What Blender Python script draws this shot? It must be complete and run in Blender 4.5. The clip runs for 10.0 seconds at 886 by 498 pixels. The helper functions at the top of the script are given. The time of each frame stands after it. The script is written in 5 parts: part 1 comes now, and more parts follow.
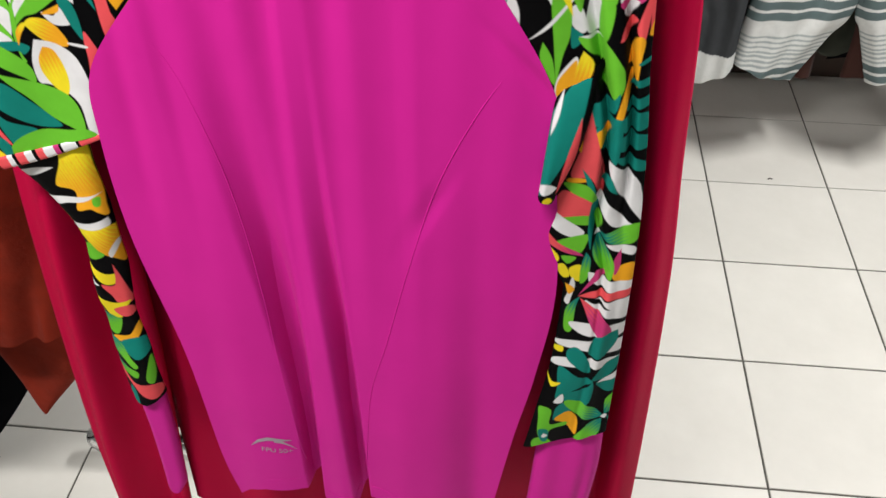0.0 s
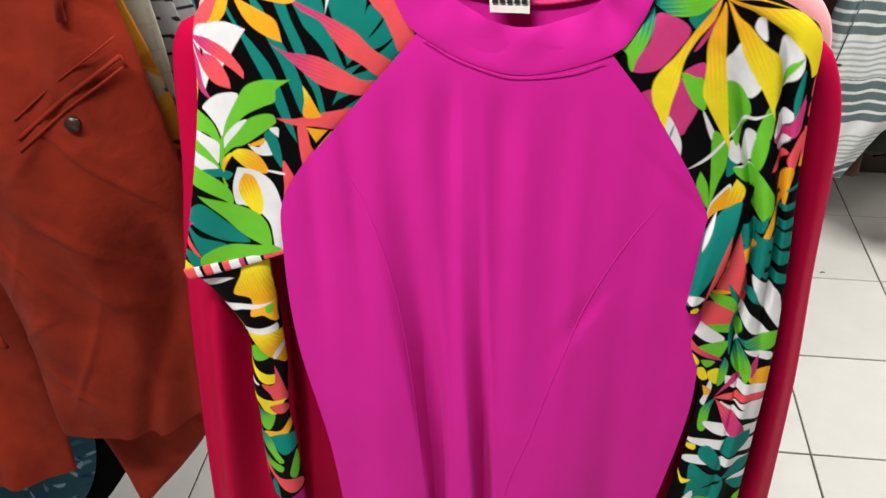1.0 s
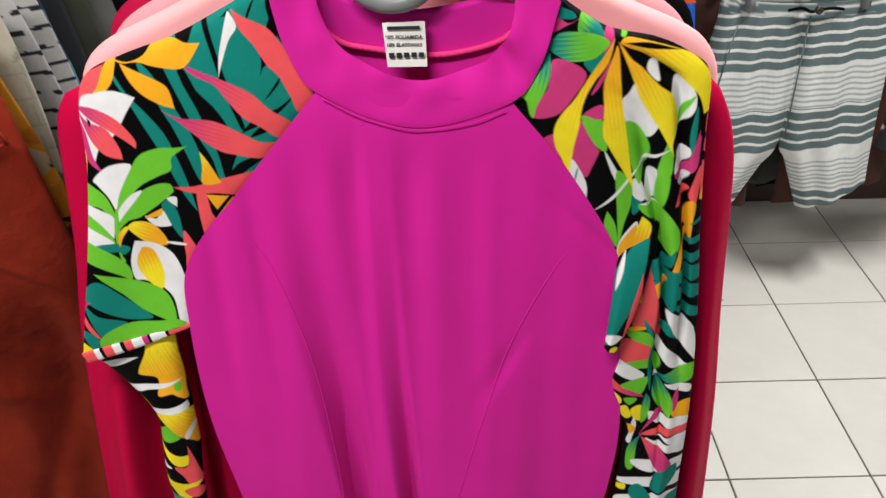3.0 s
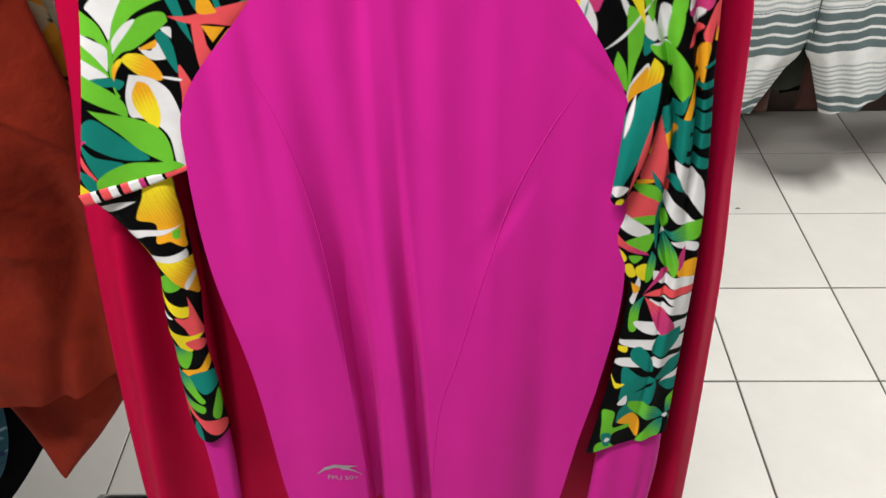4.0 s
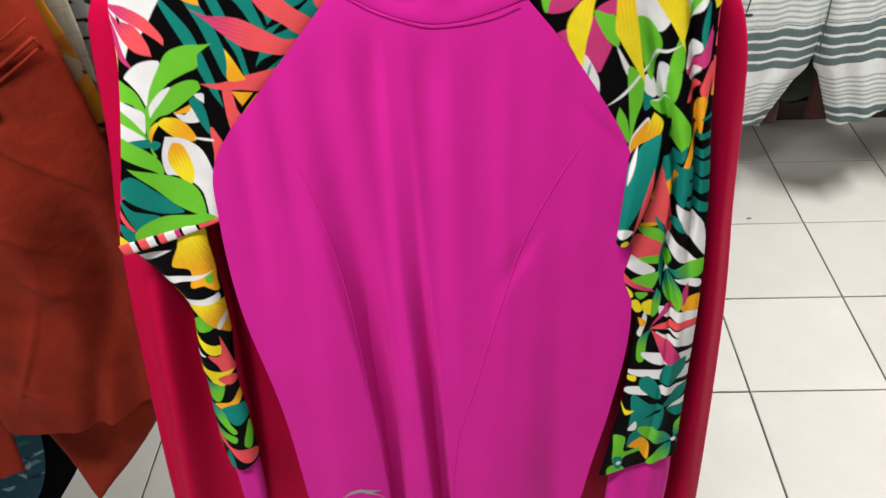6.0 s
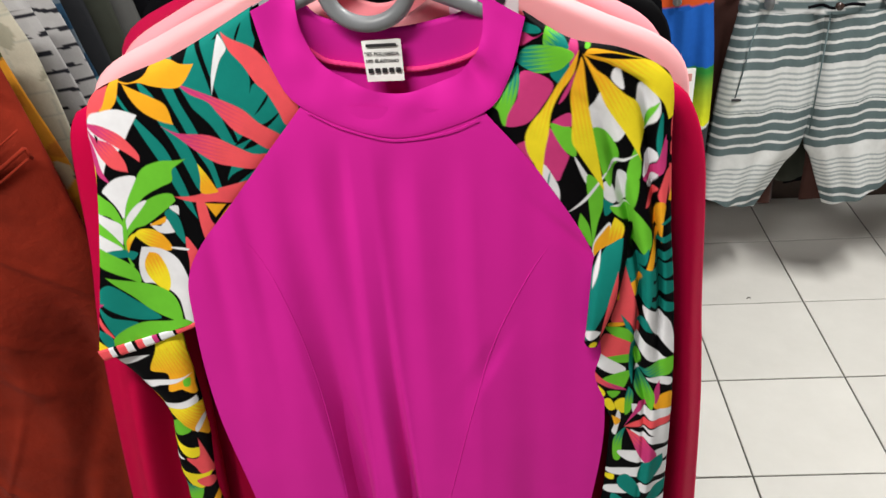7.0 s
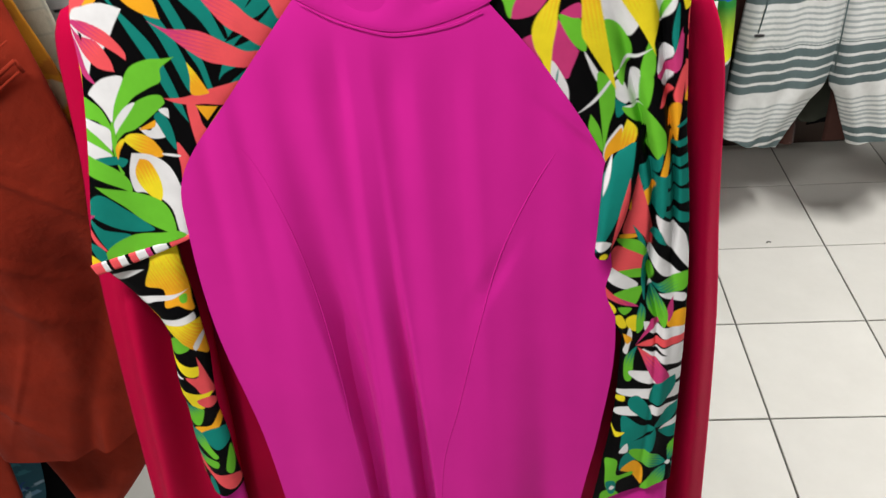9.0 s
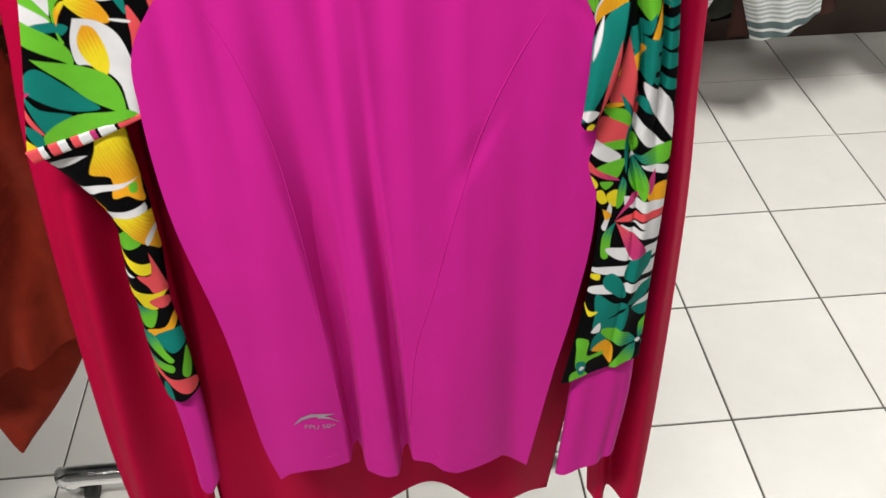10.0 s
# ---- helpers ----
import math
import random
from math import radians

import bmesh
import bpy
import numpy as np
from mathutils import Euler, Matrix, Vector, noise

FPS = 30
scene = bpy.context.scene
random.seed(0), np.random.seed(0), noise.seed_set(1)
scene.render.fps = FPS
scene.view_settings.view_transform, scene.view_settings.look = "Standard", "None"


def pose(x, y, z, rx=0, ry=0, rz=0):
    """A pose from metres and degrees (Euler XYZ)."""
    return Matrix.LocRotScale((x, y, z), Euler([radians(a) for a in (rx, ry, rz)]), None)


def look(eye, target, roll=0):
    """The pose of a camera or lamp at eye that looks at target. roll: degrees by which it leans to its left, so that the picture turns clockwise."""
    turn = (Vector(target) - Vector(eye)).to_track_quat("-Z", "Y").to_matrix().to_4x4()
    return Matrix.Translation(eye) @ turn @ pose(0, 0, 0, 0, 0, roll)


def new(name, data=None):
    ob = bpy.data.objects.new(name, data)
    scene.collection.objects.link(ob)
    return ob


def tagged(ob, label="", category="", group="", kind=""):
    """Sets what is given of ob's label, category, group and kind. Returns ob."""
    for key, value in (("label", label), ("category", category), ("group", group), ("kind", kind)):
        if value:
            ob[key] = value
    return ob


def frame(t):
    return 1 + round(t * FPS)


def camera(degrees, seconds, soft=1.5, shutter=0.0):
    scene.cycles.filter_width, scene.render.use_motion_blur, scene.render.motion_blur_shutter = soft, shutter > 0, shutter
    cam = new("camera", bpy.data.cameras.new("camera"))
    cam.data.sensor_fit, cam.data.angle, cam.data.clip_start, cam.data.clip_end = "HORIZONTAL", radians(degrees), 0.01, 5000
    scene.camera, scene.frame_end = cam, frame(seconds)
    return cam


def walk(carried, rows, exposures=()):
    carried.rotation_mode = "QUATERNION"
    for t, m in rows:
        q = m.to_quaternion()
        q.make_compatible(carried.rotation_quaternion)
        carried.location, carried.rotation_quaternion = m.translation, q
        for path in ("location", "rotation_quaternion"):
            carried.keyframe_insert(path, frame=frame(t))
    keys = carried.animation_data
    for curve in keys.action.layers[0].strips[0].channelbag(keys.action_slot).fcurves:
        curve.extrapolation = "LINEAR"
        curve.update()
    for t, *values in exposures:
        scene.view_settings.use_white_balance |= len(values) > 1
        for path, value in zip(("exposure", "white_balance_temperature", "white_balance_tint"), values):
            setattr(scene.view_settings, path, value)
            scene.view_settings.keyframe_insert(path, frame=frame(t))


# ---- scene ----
cam = camera(54.4, 10.0, soft=1.5)
PATH = [
    (0, (-0.092, -1.003, 1.524), (-0.25, 0.46, 0.17), -0.5),
    (0.5, (-0.139, -1.082, 1.563), (-0.377, 0.437, 0.283), -1.5),
    (1, (-0.209, -1.055, 1.585), (-0.419, 0.53, 0.383), -1.3),
    (1.5, (-0.254, -1.045, 1.603), (-0.329, 0.603, 0.473), -1.0),
    (2, (-0.26, -1.008, 1.601), (-0.237, 0.651, 0.483), -1.0),
    (2.2, (-0.256, -1.008, 1.611), (-0.228, 0.651, 0.495), -0.8),
    (3.3, (-0.207, -1.059, 1.556), (-0.207, 0.611, 0.456), -1.3),
    (3.5, (-0.205, -1.064, 1.541), (-0.213, 0.58, 0.402), -1.1),
    (4, (-0.205, -1.067, 1.513), (-0.239, 0.499, 0.269), -1.0),
    (4.5, (-0.213, -1.076, 1.505), (-0.255, 0.445, 0.207), -1.5),
    (5, (-0.22, -1.076, 1.507), (-0.268, 0.43, 0.192), -2.1),
    (5.5, (-0.214, -1.074, 1.518), (-0.276, 0.425, 0.195), -2.3),
    (6, (-0.204, -1.083, 1.572), (-0.274, 0.486, 0.334), -2.8),
    (6.2, (-0.195, -1.085, 1.591), (-0.267, 0.527, 0.409), -3.1),
    (7.3, (-0.153, -1.078, 1.601), (-0.253, 0.595, 0.508), -4.3),
    (7.5, (-0.145, -1.076, 1.593), (-0.246, 0.597, 0.502), -4.7),
    (8, (-0.121, -1.072, 1.566), (-0.246, 0.596, 0.47), -5.2),
    (8.5, (-0.109, -1.071, 1.546), (-0.255, 0.56, 0.398), -4.8),
    (9, (-0.154, -1.076, 1.544), (-0.293, 0.538, 0.371), -4.9),
    (9.5, (-0.228, -1.075, 1.512), (-0.288, 0.504, 0.286), -3.5),
    (10, (-0.239, -1.062, 1.495), (-0.126, 0.424, 0.161), -1.0),
]
walk(cam, [(t, look(eye, target, roll)) for t, eye, target, roll in PATH],
     exposures=[(0.0, 0.03), (1.0, 0.05), (2.0, -0.12), (3.5, -0.06), (4.5, 0.07), (5.5, 0.08), (6.2, 0.03), (7.5, -0.08), (8.5, -0.08), (9.5, 0.0), (10.0, 0.0)])

# ---- light ----
world = bpy.data.worlds.new("shop_air")
scene.world = world
world.use_nodes = True
world.node_tree.nodes["Background"].inputs[0].default_value = (0.80, 0.85, 0.9, 1)
world.node_tree.nodes["Background"].inputs[1].default_value = 0.01


def unseen_lamp(x, y, z, w, d, power, colour):
    data = bpy.data.lights.new("ceiling_tube_light", "AREA")
    data.shape, data.size, data.size_y, data.energy, data.color = "RECTANGLE", w, d, power, colour
    ob = new("ceiling_tube_light", data)
    ob.location = (x, y, z)
    return ob


# Unseen area lamps, added overhead and powered to suit the folds and floor.
unseen_lamp(-0.90, -1.15, 2.66, 1.2, 0.16, 56, (1.0, 0.97, 0.93))
unseen_lamp(1.02, 0.34, 2.66, 0.16, 0.9, 73, (1.0, 0.98, 0.95))
unseen_lamp(-0.6, 2.2, 2.66, 1.2, 0.16, 10, (1.0, 0.98, 0.95))


# ---- materials ----
def principled(name, rough=0.6, metal=0.0):
    m = bpy.data.materials.new(name)
    m.use_nodes = True
    b = m.node_tree.nodes["Principled BSDF"]
    b.inputs["Roughness"].default_value = rough
    b.inputs["Metallic"].default_value = metal
    return m, m.node_tree.nodes, m.node_tree.links, b


def ramp(nodes, c0, c1, p0=0.3, p1=0.7):
    r = nodes.new("ShaderNodeValToRGB")
    r.color_ramp.elements[0].position, r.color_ramp.elements[1].position = p0, p1
    r.color_ramp.elements[0].color, r.color_ramp.elements[1].color = (*c0, 1), (*c1, 1)
    return r


def noise_tex(nodes, links, scale, detail=4.0, rough=0.6):
    co = nodes.new("ShaderNodeTexCoord")
    n = nodes.new("ShaderNodeTexNoise")
    n.inputs["Scale"].default_value, n.inputs["Detail"].default_value, n.inputs["Roughness"].default_value = scale, detail, rough
    links.new(co.outputs["Object"], n.inputs["Vector"])
    return n


def bumped(nodes, links, b, layers):
    """Adds bump layers (height socket, strength, distance)."""
    last = None
    for socket, strength, dist in layers:
        k = nodes.new("ShaderNodeBump")
        k.inputs["Strength"].default_value, k.inputs["Distance"].default_value = strength, dist
        links.new(socket, k.inputs["Height"])
        if last:
            links.new(last, k.inputs["Normal"])
        last = k.outputs["Normal"]
    links.new(last, b.inputs["Normal"])


def cloth(name, c, rough=0.62, sheen=0.15, vary=0.10, crease=0.25, weave=900):
    m, nodes, links, b = principled(name, rough)
    n1 = noise_tex(nodes, links, 9, 3)
    n2 = noise_tex(nodes, links, weave, 2)
    n3 = noise_tex(nodes, links, 30, 5, 0.55)
    dark, light = tuple(v * (1 - vary) for v in c), tuple(min(1, v * (1 + vary)) for v in c)
    r = ramp(nodes, dark, light)
    links.new(n1.outputs["Fac"], r.inputs["Fac"])
    links.new(r.outputs["Color"], b.inputs["Base Color"])
    b.inputs["Sheen Weight"].default_value = sheen * 0.15
    b.inputs["Sheen Roughness"].default_value = 0.5
    b.inputs["Specular IOR Level"].default_value = 0.04
    bumped(nodes, links, b, [(n3.outputs["Fac"], crease, 0.004), (n2.outputs["Fac"], 0.25, 0.0006)])
    return m


def printed(name, rough=0.6, crease=0.15, weave=900):
    """Cloth whose dyed pattern is stored on the mesh as the colour attribute 'dye'."""
    m, nodes, links, b = principled(name, rough)
    at = nodes.new("ShaderNodeAttribute")
    at.attribute_name = "dye"
    n1 = noise_tex(nodes, links, 60, 3)
    r = ramp(nodes, (0.90, 0.90, 0.90), (1, 1, 1))
    links.new(n1.outputs["Fac"], r.inputs["Fac"])
    mix = nodes.new("ShaderNodeMix")
    mix.data_type, mix.blend_type = "RGBA", "MULTIPLY"
    mix.inputs[0].default_value = 1.0
    links.new(at.outputs["Color"], mix.inputs[6])
    links.new(r.outputs["Color"], mix.inputs[7])
    links.new(mix.outputs[2], b.inputs["Base Color"])
    b.inputs["Specular IOR Level"].default_value = 0.04
    n2 = noise_tex(nodes, links, weave, 2)
    n3 = noise_tex(nodes, links, 26, 4)
    bumped(nodes, links, b, [(n3.outputs["Fac"], crease, 0.004), (n2.outputs["Fac"], 0.2, 0.0006)])
    return m


def plastic(name, c, rough=0.4):
    m, nodes, links, b = principled(name, rough)
    n = noise_tex(nodes, links, 40, 5)
    r = ramp(nodes, tuple(v * 0.9 for v in c), tuple(min(1, v * 1.08) for v in c))
    links.new(n.outputs["Fac"], r.inputs["Fac"])
    links.new(r.outputs["Color"], b.inputs["Base Color"])
    n2 = noise_tex(nodes, links, 350, 2)
    bumped(nodes, links, b, [(n2.outputs["Fac"], 0.08, 0.0005)])
    return m


def tile_material():
    m, nodes, links, b = principled("glazed_floor_tile", 0.22)
    info = nodes.new("ShaderNodeObjectInfo")
    n = noise_tex(nodes, links, 3.0, 6, 0.65)
    n2 = noise_tex(nodes, links, 90, 3)
    r = ramp(nodes, (0.66, 0.645, 0.60), (0.78, 0.765, 0.72), 0.25, 0.75)
    links.new(n.outputs["Fac"], r.inputs["Fac"])
    hsv = nodes.new("ShaderNodeHueSaturation")
    mp = nodes.new("ShaderNodeMapRange")
    mp.inputs[3].default_value, mp.inputs[4].default_value = 0.94, 1.04
    links.new(info.outputs["Random"], mp.inputs[0])
    links.new(mp.outputs[0], hsv.inputs["Value"])
    links.new(r.outputs["Color"], hsv.inputs["Color"])
    links.new(hsv.outputs["Color"], b.inputs["Base Color"])
    r2 = ramp(nodes, (0.28, 0.28, 0.28), (0.5, 0.5, 0.5))
    links.new(n2.outputs["Fac"], r2.inputs["Fac"])
    links.new(r2.outputs["Color"], b.inputs["Roughness"])
    bumped(nodes, links, b, [(n.outputs["Fac"], 0.05, 0.004)])
    return m


MAGENTA = cloth("magenta_swim_fabric", (0.615, 0.017, 0.300), 0.5, 0.12, 0.04, 0.05, 1400)
CRIMSON = cloth("crimson_swim_fabric", (0.47, 0.002, 0.046), 0.6, 0.0, 0.05, 0.08, 1400)
PALE_PINK = cloth("pale_pink_swim_fabric", (0.90, 0.42, 0.44), 0.55, 0.12, 0.04, 0.08, 1400)
PINK = cloth("pink_swim_fabric", (0.88, 0.30, 0.34), 0.55, 0.12, 0.04, 0.08, 1400)
CORAL = cloth("coral_swim_fabric", (0.85, 0.14, 0.10), 0.55, 0.12, 0.04, 0.08, 1400)
BLACK = cloth("black_fabric", (0.005, 0.005, 0.006), 0.7, 0.0, 0.2, 0.2)
BLACK.node_tree.nodes["Principled BSDF"].inputs["Specular IOR Level"].default_value = 0.0
NAVY = cloth("navy_fabric", (0.010, 0.016, 0.055), 0.6, 0.15, 0.15, 0.2)
CHARCOAL = cloth("charcoal_fabric", (0.022, 0.023, 0.026), 0.7, 0.05, 0.2, 0.3)
BROWN = cloth("dark_brown_fabric", (0.05, 0.022, 0.018), 0.7, 0.2, 0.2, 0.3)
OLIVE = cloth("olive_fabric", (0.038, 0.041, 0.032), 0.75, 0.2, 0.2, 0.3)
RUST = cloth("rust_cotton_twill", (0.205, 0.021, 0.010), 0.85, 0.15, 0.30, 0.9, 700)
PRINT = printed("floral_swim_fabric", 0.55, 0.05, 1400)
PRINT_COTTON = printed("printed_cotton", 0.8, 0.4, 700)
HANGER = plastic("grey_hanger_plastic", (0.20, 0.21, 0.22), 0.42)
LABEL = plastic("white_woven_label", (0.80, 0.79, 0.76), 0.7)
CARD = plastic("white_card", (0.82, 0.82, 0.80), 0.5)
INK = plastic("black_ink", (0.02, 0.02, 0.022), 0.6)
SILVER = plastic("silver_transfer_print", (0.36, 0.27, 0.34), 0.4)
BUTTON = plastic("brown_button", (0.03, 0.014, 0.01), 0.35)
RUBBER = plastic("black_rubber", (0.015, 0.015, 0.015), 0.6)
GROUT = plastic("dark_grout", (0.085, 0.08, 0.07), 0.9)
ROOM_GREY = plastic("grey_unseen_room", (0.30, 0.30, 0.29), 0.8)
WOODY = plastic("dark_brown_backdrop", (0.06, 0.035, 0.025), 0.5)
CHROME, _n, _l, _b = principled("chromed_steel", 0.12, 1.0)
_b.inputs["Base Color"].default_value = (0.82, 0.83, 0.84, 1)
_k = noise_tex(_n, _l, 120, 4)
_r = ramp(_n, (0.08, 0.08, 0.08), (0.25, 0.25, 0.25))
_l.new(_k.outputs["Fac"], _r.inputs["Fac"])
_l.new(_r.outputs["Color"], _b.inputs["Roughness"])
TILE = tile_material()


# ---- building helpers ----
def thing(name, loc, label, category, group="", kind=""):
    ob = new(name)
    ob.location = loc
    ob.empty_display_size = 0.05
    return tagged(ob, label, category, group, kind)


def world_place(ob):
    p = Vector((0, 0, 0))
    while ob:
        p += ob.location
        ob = ob.parent
    return p


def part(name, data, mat, parent=None, label="", smooth=True, at=None):
    """Links a bmesh or mesh, given in world coordinates, as one mesh object under its parent."""
    if isinstance(data, bmesh.types.BMesh):
        me = bpy.data.meshes.new(name)
        data.to_mesh(me)
        data.free()
    else:
        me = data
    me.materials.append(mat)
    if smooth:
        me.polygons.foreach_set("use_smooth", [True] * len(me.polygons))
    ob = new(name, me)
    if parent is not None:
        me.transform(Matrix.Translation(-world_place(parent)))
        ob.parent = parent
    elif at is not None:
        me.transform(Matrix.Translation(-Vector(at)))
        ob.location = at
    if label:
        ob["label"] = label
    return ob


def curve_points(pts, n):
    """n + 1 points along a smooth line through pts, evenly spaced by length."""
    p = np.array(pts, float)
    ext = np.vstack([2 * p[0] - p[1], p, 2 * p[-1] - p[-2]])
    dense = []
    for i in range(len(p) - 1):
        a, b, c, d = ext[i:i + 4]
        for s in np.linspace(0, 1, 24, endpoint=False):
            dense.append(0.5 * (2 * b + (c - a) * s + (2 * a - 5 * b + 4 * c - d) * s ** 2 + (3 * b - a - 3 * c + d) * s ** 3))
    dense.append(p[-1])
    dense = np.array(dense)
    run = np.concatenate([[0], np.cumsum(np.linalg.norm(np.diff(dense, axis=0), axis=1))])
    t = np.linspace(0, run[-1], n + 1)
    return np.stack([np.interp(t, run, dense[:, k]) for k in range(dense.shape[1])], axis=1)


def plane_y(z):
    """Depth of the hanging shirt front at height z."""
    return -0.432 - 0.065 * (1.36 - z)


def ribbon(left, right, nu, nv, fold=None, hem=None, back=0.0, thick=0.02, edge=0.012, dye=None, depth=plane_y, closed=True, power=5):
    """A flattened tube of cloth between two edge lines given as (x, z): front with folds, rounded sides, and a back."""
    lc, rc = curve_points(left, nv), curve_points(right, nv)
    u = np.linspace(0, 1, nu + 1)[None, :]
    v = np.linspace(0, 1, nv + 1)[:, None]
    x = lc[:, :1] * (1 - u) + rc[:, :1] * u
    z = lc[:, 1:] * (1 - u) + rc[:, 1:] * u
    if hem is not None:
        z = z + hem(u, v)
    y = depth(z) + back + edge * np.abs(2 * u - 1) ** power
    if fold is not None:
        y = y + fold(u + 0 * v, v + 0 * u)
    rows = nv + 1
    front = np.stack([x, y, z], axis=2)
    grids = [front]
    if closed:
        yb = y + thick * np.sqrt(np.clip(np.sin(np.pi * u), 0, 1)) + 0.001
        grids.append(np.stack([x, yb, z], axis=2)[:, 1:-1][:, ::-1])
    ring = np.concatenate(grids, axis=1)
    n = ring.shape[1]
    verts = ring.reshape(-1, 3)
    i, j = np.meshgrid(np.arange(rows - 1), np.arange(n if closed else n - 1), indexing="ij")
    j2 = (j + 1) % n
    quads = np.stack([i * n + j, (i + 1) * n + j, (i + 1) * n + j2, i * n + j2], axis=2).reshape(-1, 4)
    me = bpy.data.meshes.new("cloth")
    me.from_pydata(verts.tolist(), [], quads.tolist())
    if dye is not None:
        c = dye(verts[:, 0], verts[:, 2])
        at = me.color_attributes.new("dye", "FLOAT_COLOR", "POINT")
        at.data.foreach_set("color", np.concatenate([c, np.ones((len(c), 1))], axis=1).astype(np.float32).ravel())
    me.update()
    return me


def tube(points, radius, sides=12, cap=True, taper=None):
    """A round bar along a line of points."""
    bm = bmesh.new()
    pts = [Vector(p) for p in points]
    rings = []
    side = None
    for i, p in enumerate(pts):
        d = (pts[min(i + 1, len(pts) - 1)] - pts[max(i - 1, 0)]).normalized()
        if side is None:
            side = d.orthogonal().normalized()
        side = (side - d * side.dot(d)).normalized()
        up = d.cross(side)
        r = radius * (taper(i / (len(pts) - 1)) if taper else 1)
        rings.append([bm.verts.new(p + r * (side * math.cos(a) + up * math.sin(a))) for a in [2 * math.pi * k / sides for k in range(sides)]])
    for a, b in zip(rings, rings[1:]):
        for k in range(sides):
            bm.faces.new((a[k], a[(k + 1) % sides], b[(k + 1) % sides], b[k]))
    if cap:
        bm.faces.new(rings[0][::-1])
        bm.faces.new(rings[-1])
    bmesh.ops.recalc_face_normals(bm, faces=bm.faces)
    return bm


def block(x0, x1, y0, y1, z0, z1, bevel=0.0):
    bm = bmesh.new()
    bmesh.ops.create_cube(bm, size=1)
    for v in bm.verts:
        v.co = Vector(((x0 + x1) / 2 + v.co.x * (x1 - x0), (y0 + y1) / 2 + v.co.y * (y1 - y0), (z0 + z1) / 2 + v.co.z * (z1 - z0)))
    if bevel:
        bmesh.ops.bevel(bm, geom=bm.edges[:], offset=bevel, segments=2, affect="EDGES")
    return bm


def smooth_step(x, a, b):
    t = np.clip((x - a) / (b - a), 0, 1)
    return t * t * (3 - 2 * t)


def bump(u, c, w):
    return np.exp(-((u - c) / w) ** 2)


# ---- setting ----
floor_bm = block(-3.3, 3.3, -3.3, 4.3, -0.10, -0.003)
floor = tagged(part("floor", floor_bm, GROUT, smooth=False), "pale cream glazed tile floor with dark joints", "floor", kind="structure")
# Unseen walls and ceiling close the room; their grey keeps bounced light low.
for nm, b in (("wall_north", (-3.2, 3.2, 4.2, 4.3, -0.1, 2.8)), ("wall_south", (-3.2, 3.2, -3.3, -3.2, -0.1, 2.8)),
              ("wall_west", (-3.3, -3.2, -3.3, 4.3, -0.1, 2.8)), ("wall_east", (3.2, 3.3, -3.3, 4.3, -0.1, 2.8))):
    tagged(part(nm, block(*b), ROOM_GREY, smooth=False), "unseen shop wall, grey to limit bounced light", "wall", kind="structure")
tagged(part("ceiling", block(-3.3, 3.3, -3.3, 4.3, 2.8, 2.9), ROOM_GREY, smooth=False), "unseen shop ceiling, grey to limit bounced light", "ceiling", kind="structure")


# ---- dye patterns ----
K, W, C, M = (0.0025, 0.0025, 0.003), (0.78, 0.78, 0.80), (0.83, 0.095, 0.11), (0.56, 0.045, 0.19)
T, G, O, Y = (0.008, 0.21, 0.175), (0.15, 0.53, 0.035), (0.88, 0.40, 0.020), (0.88, 0.72, 0.025)


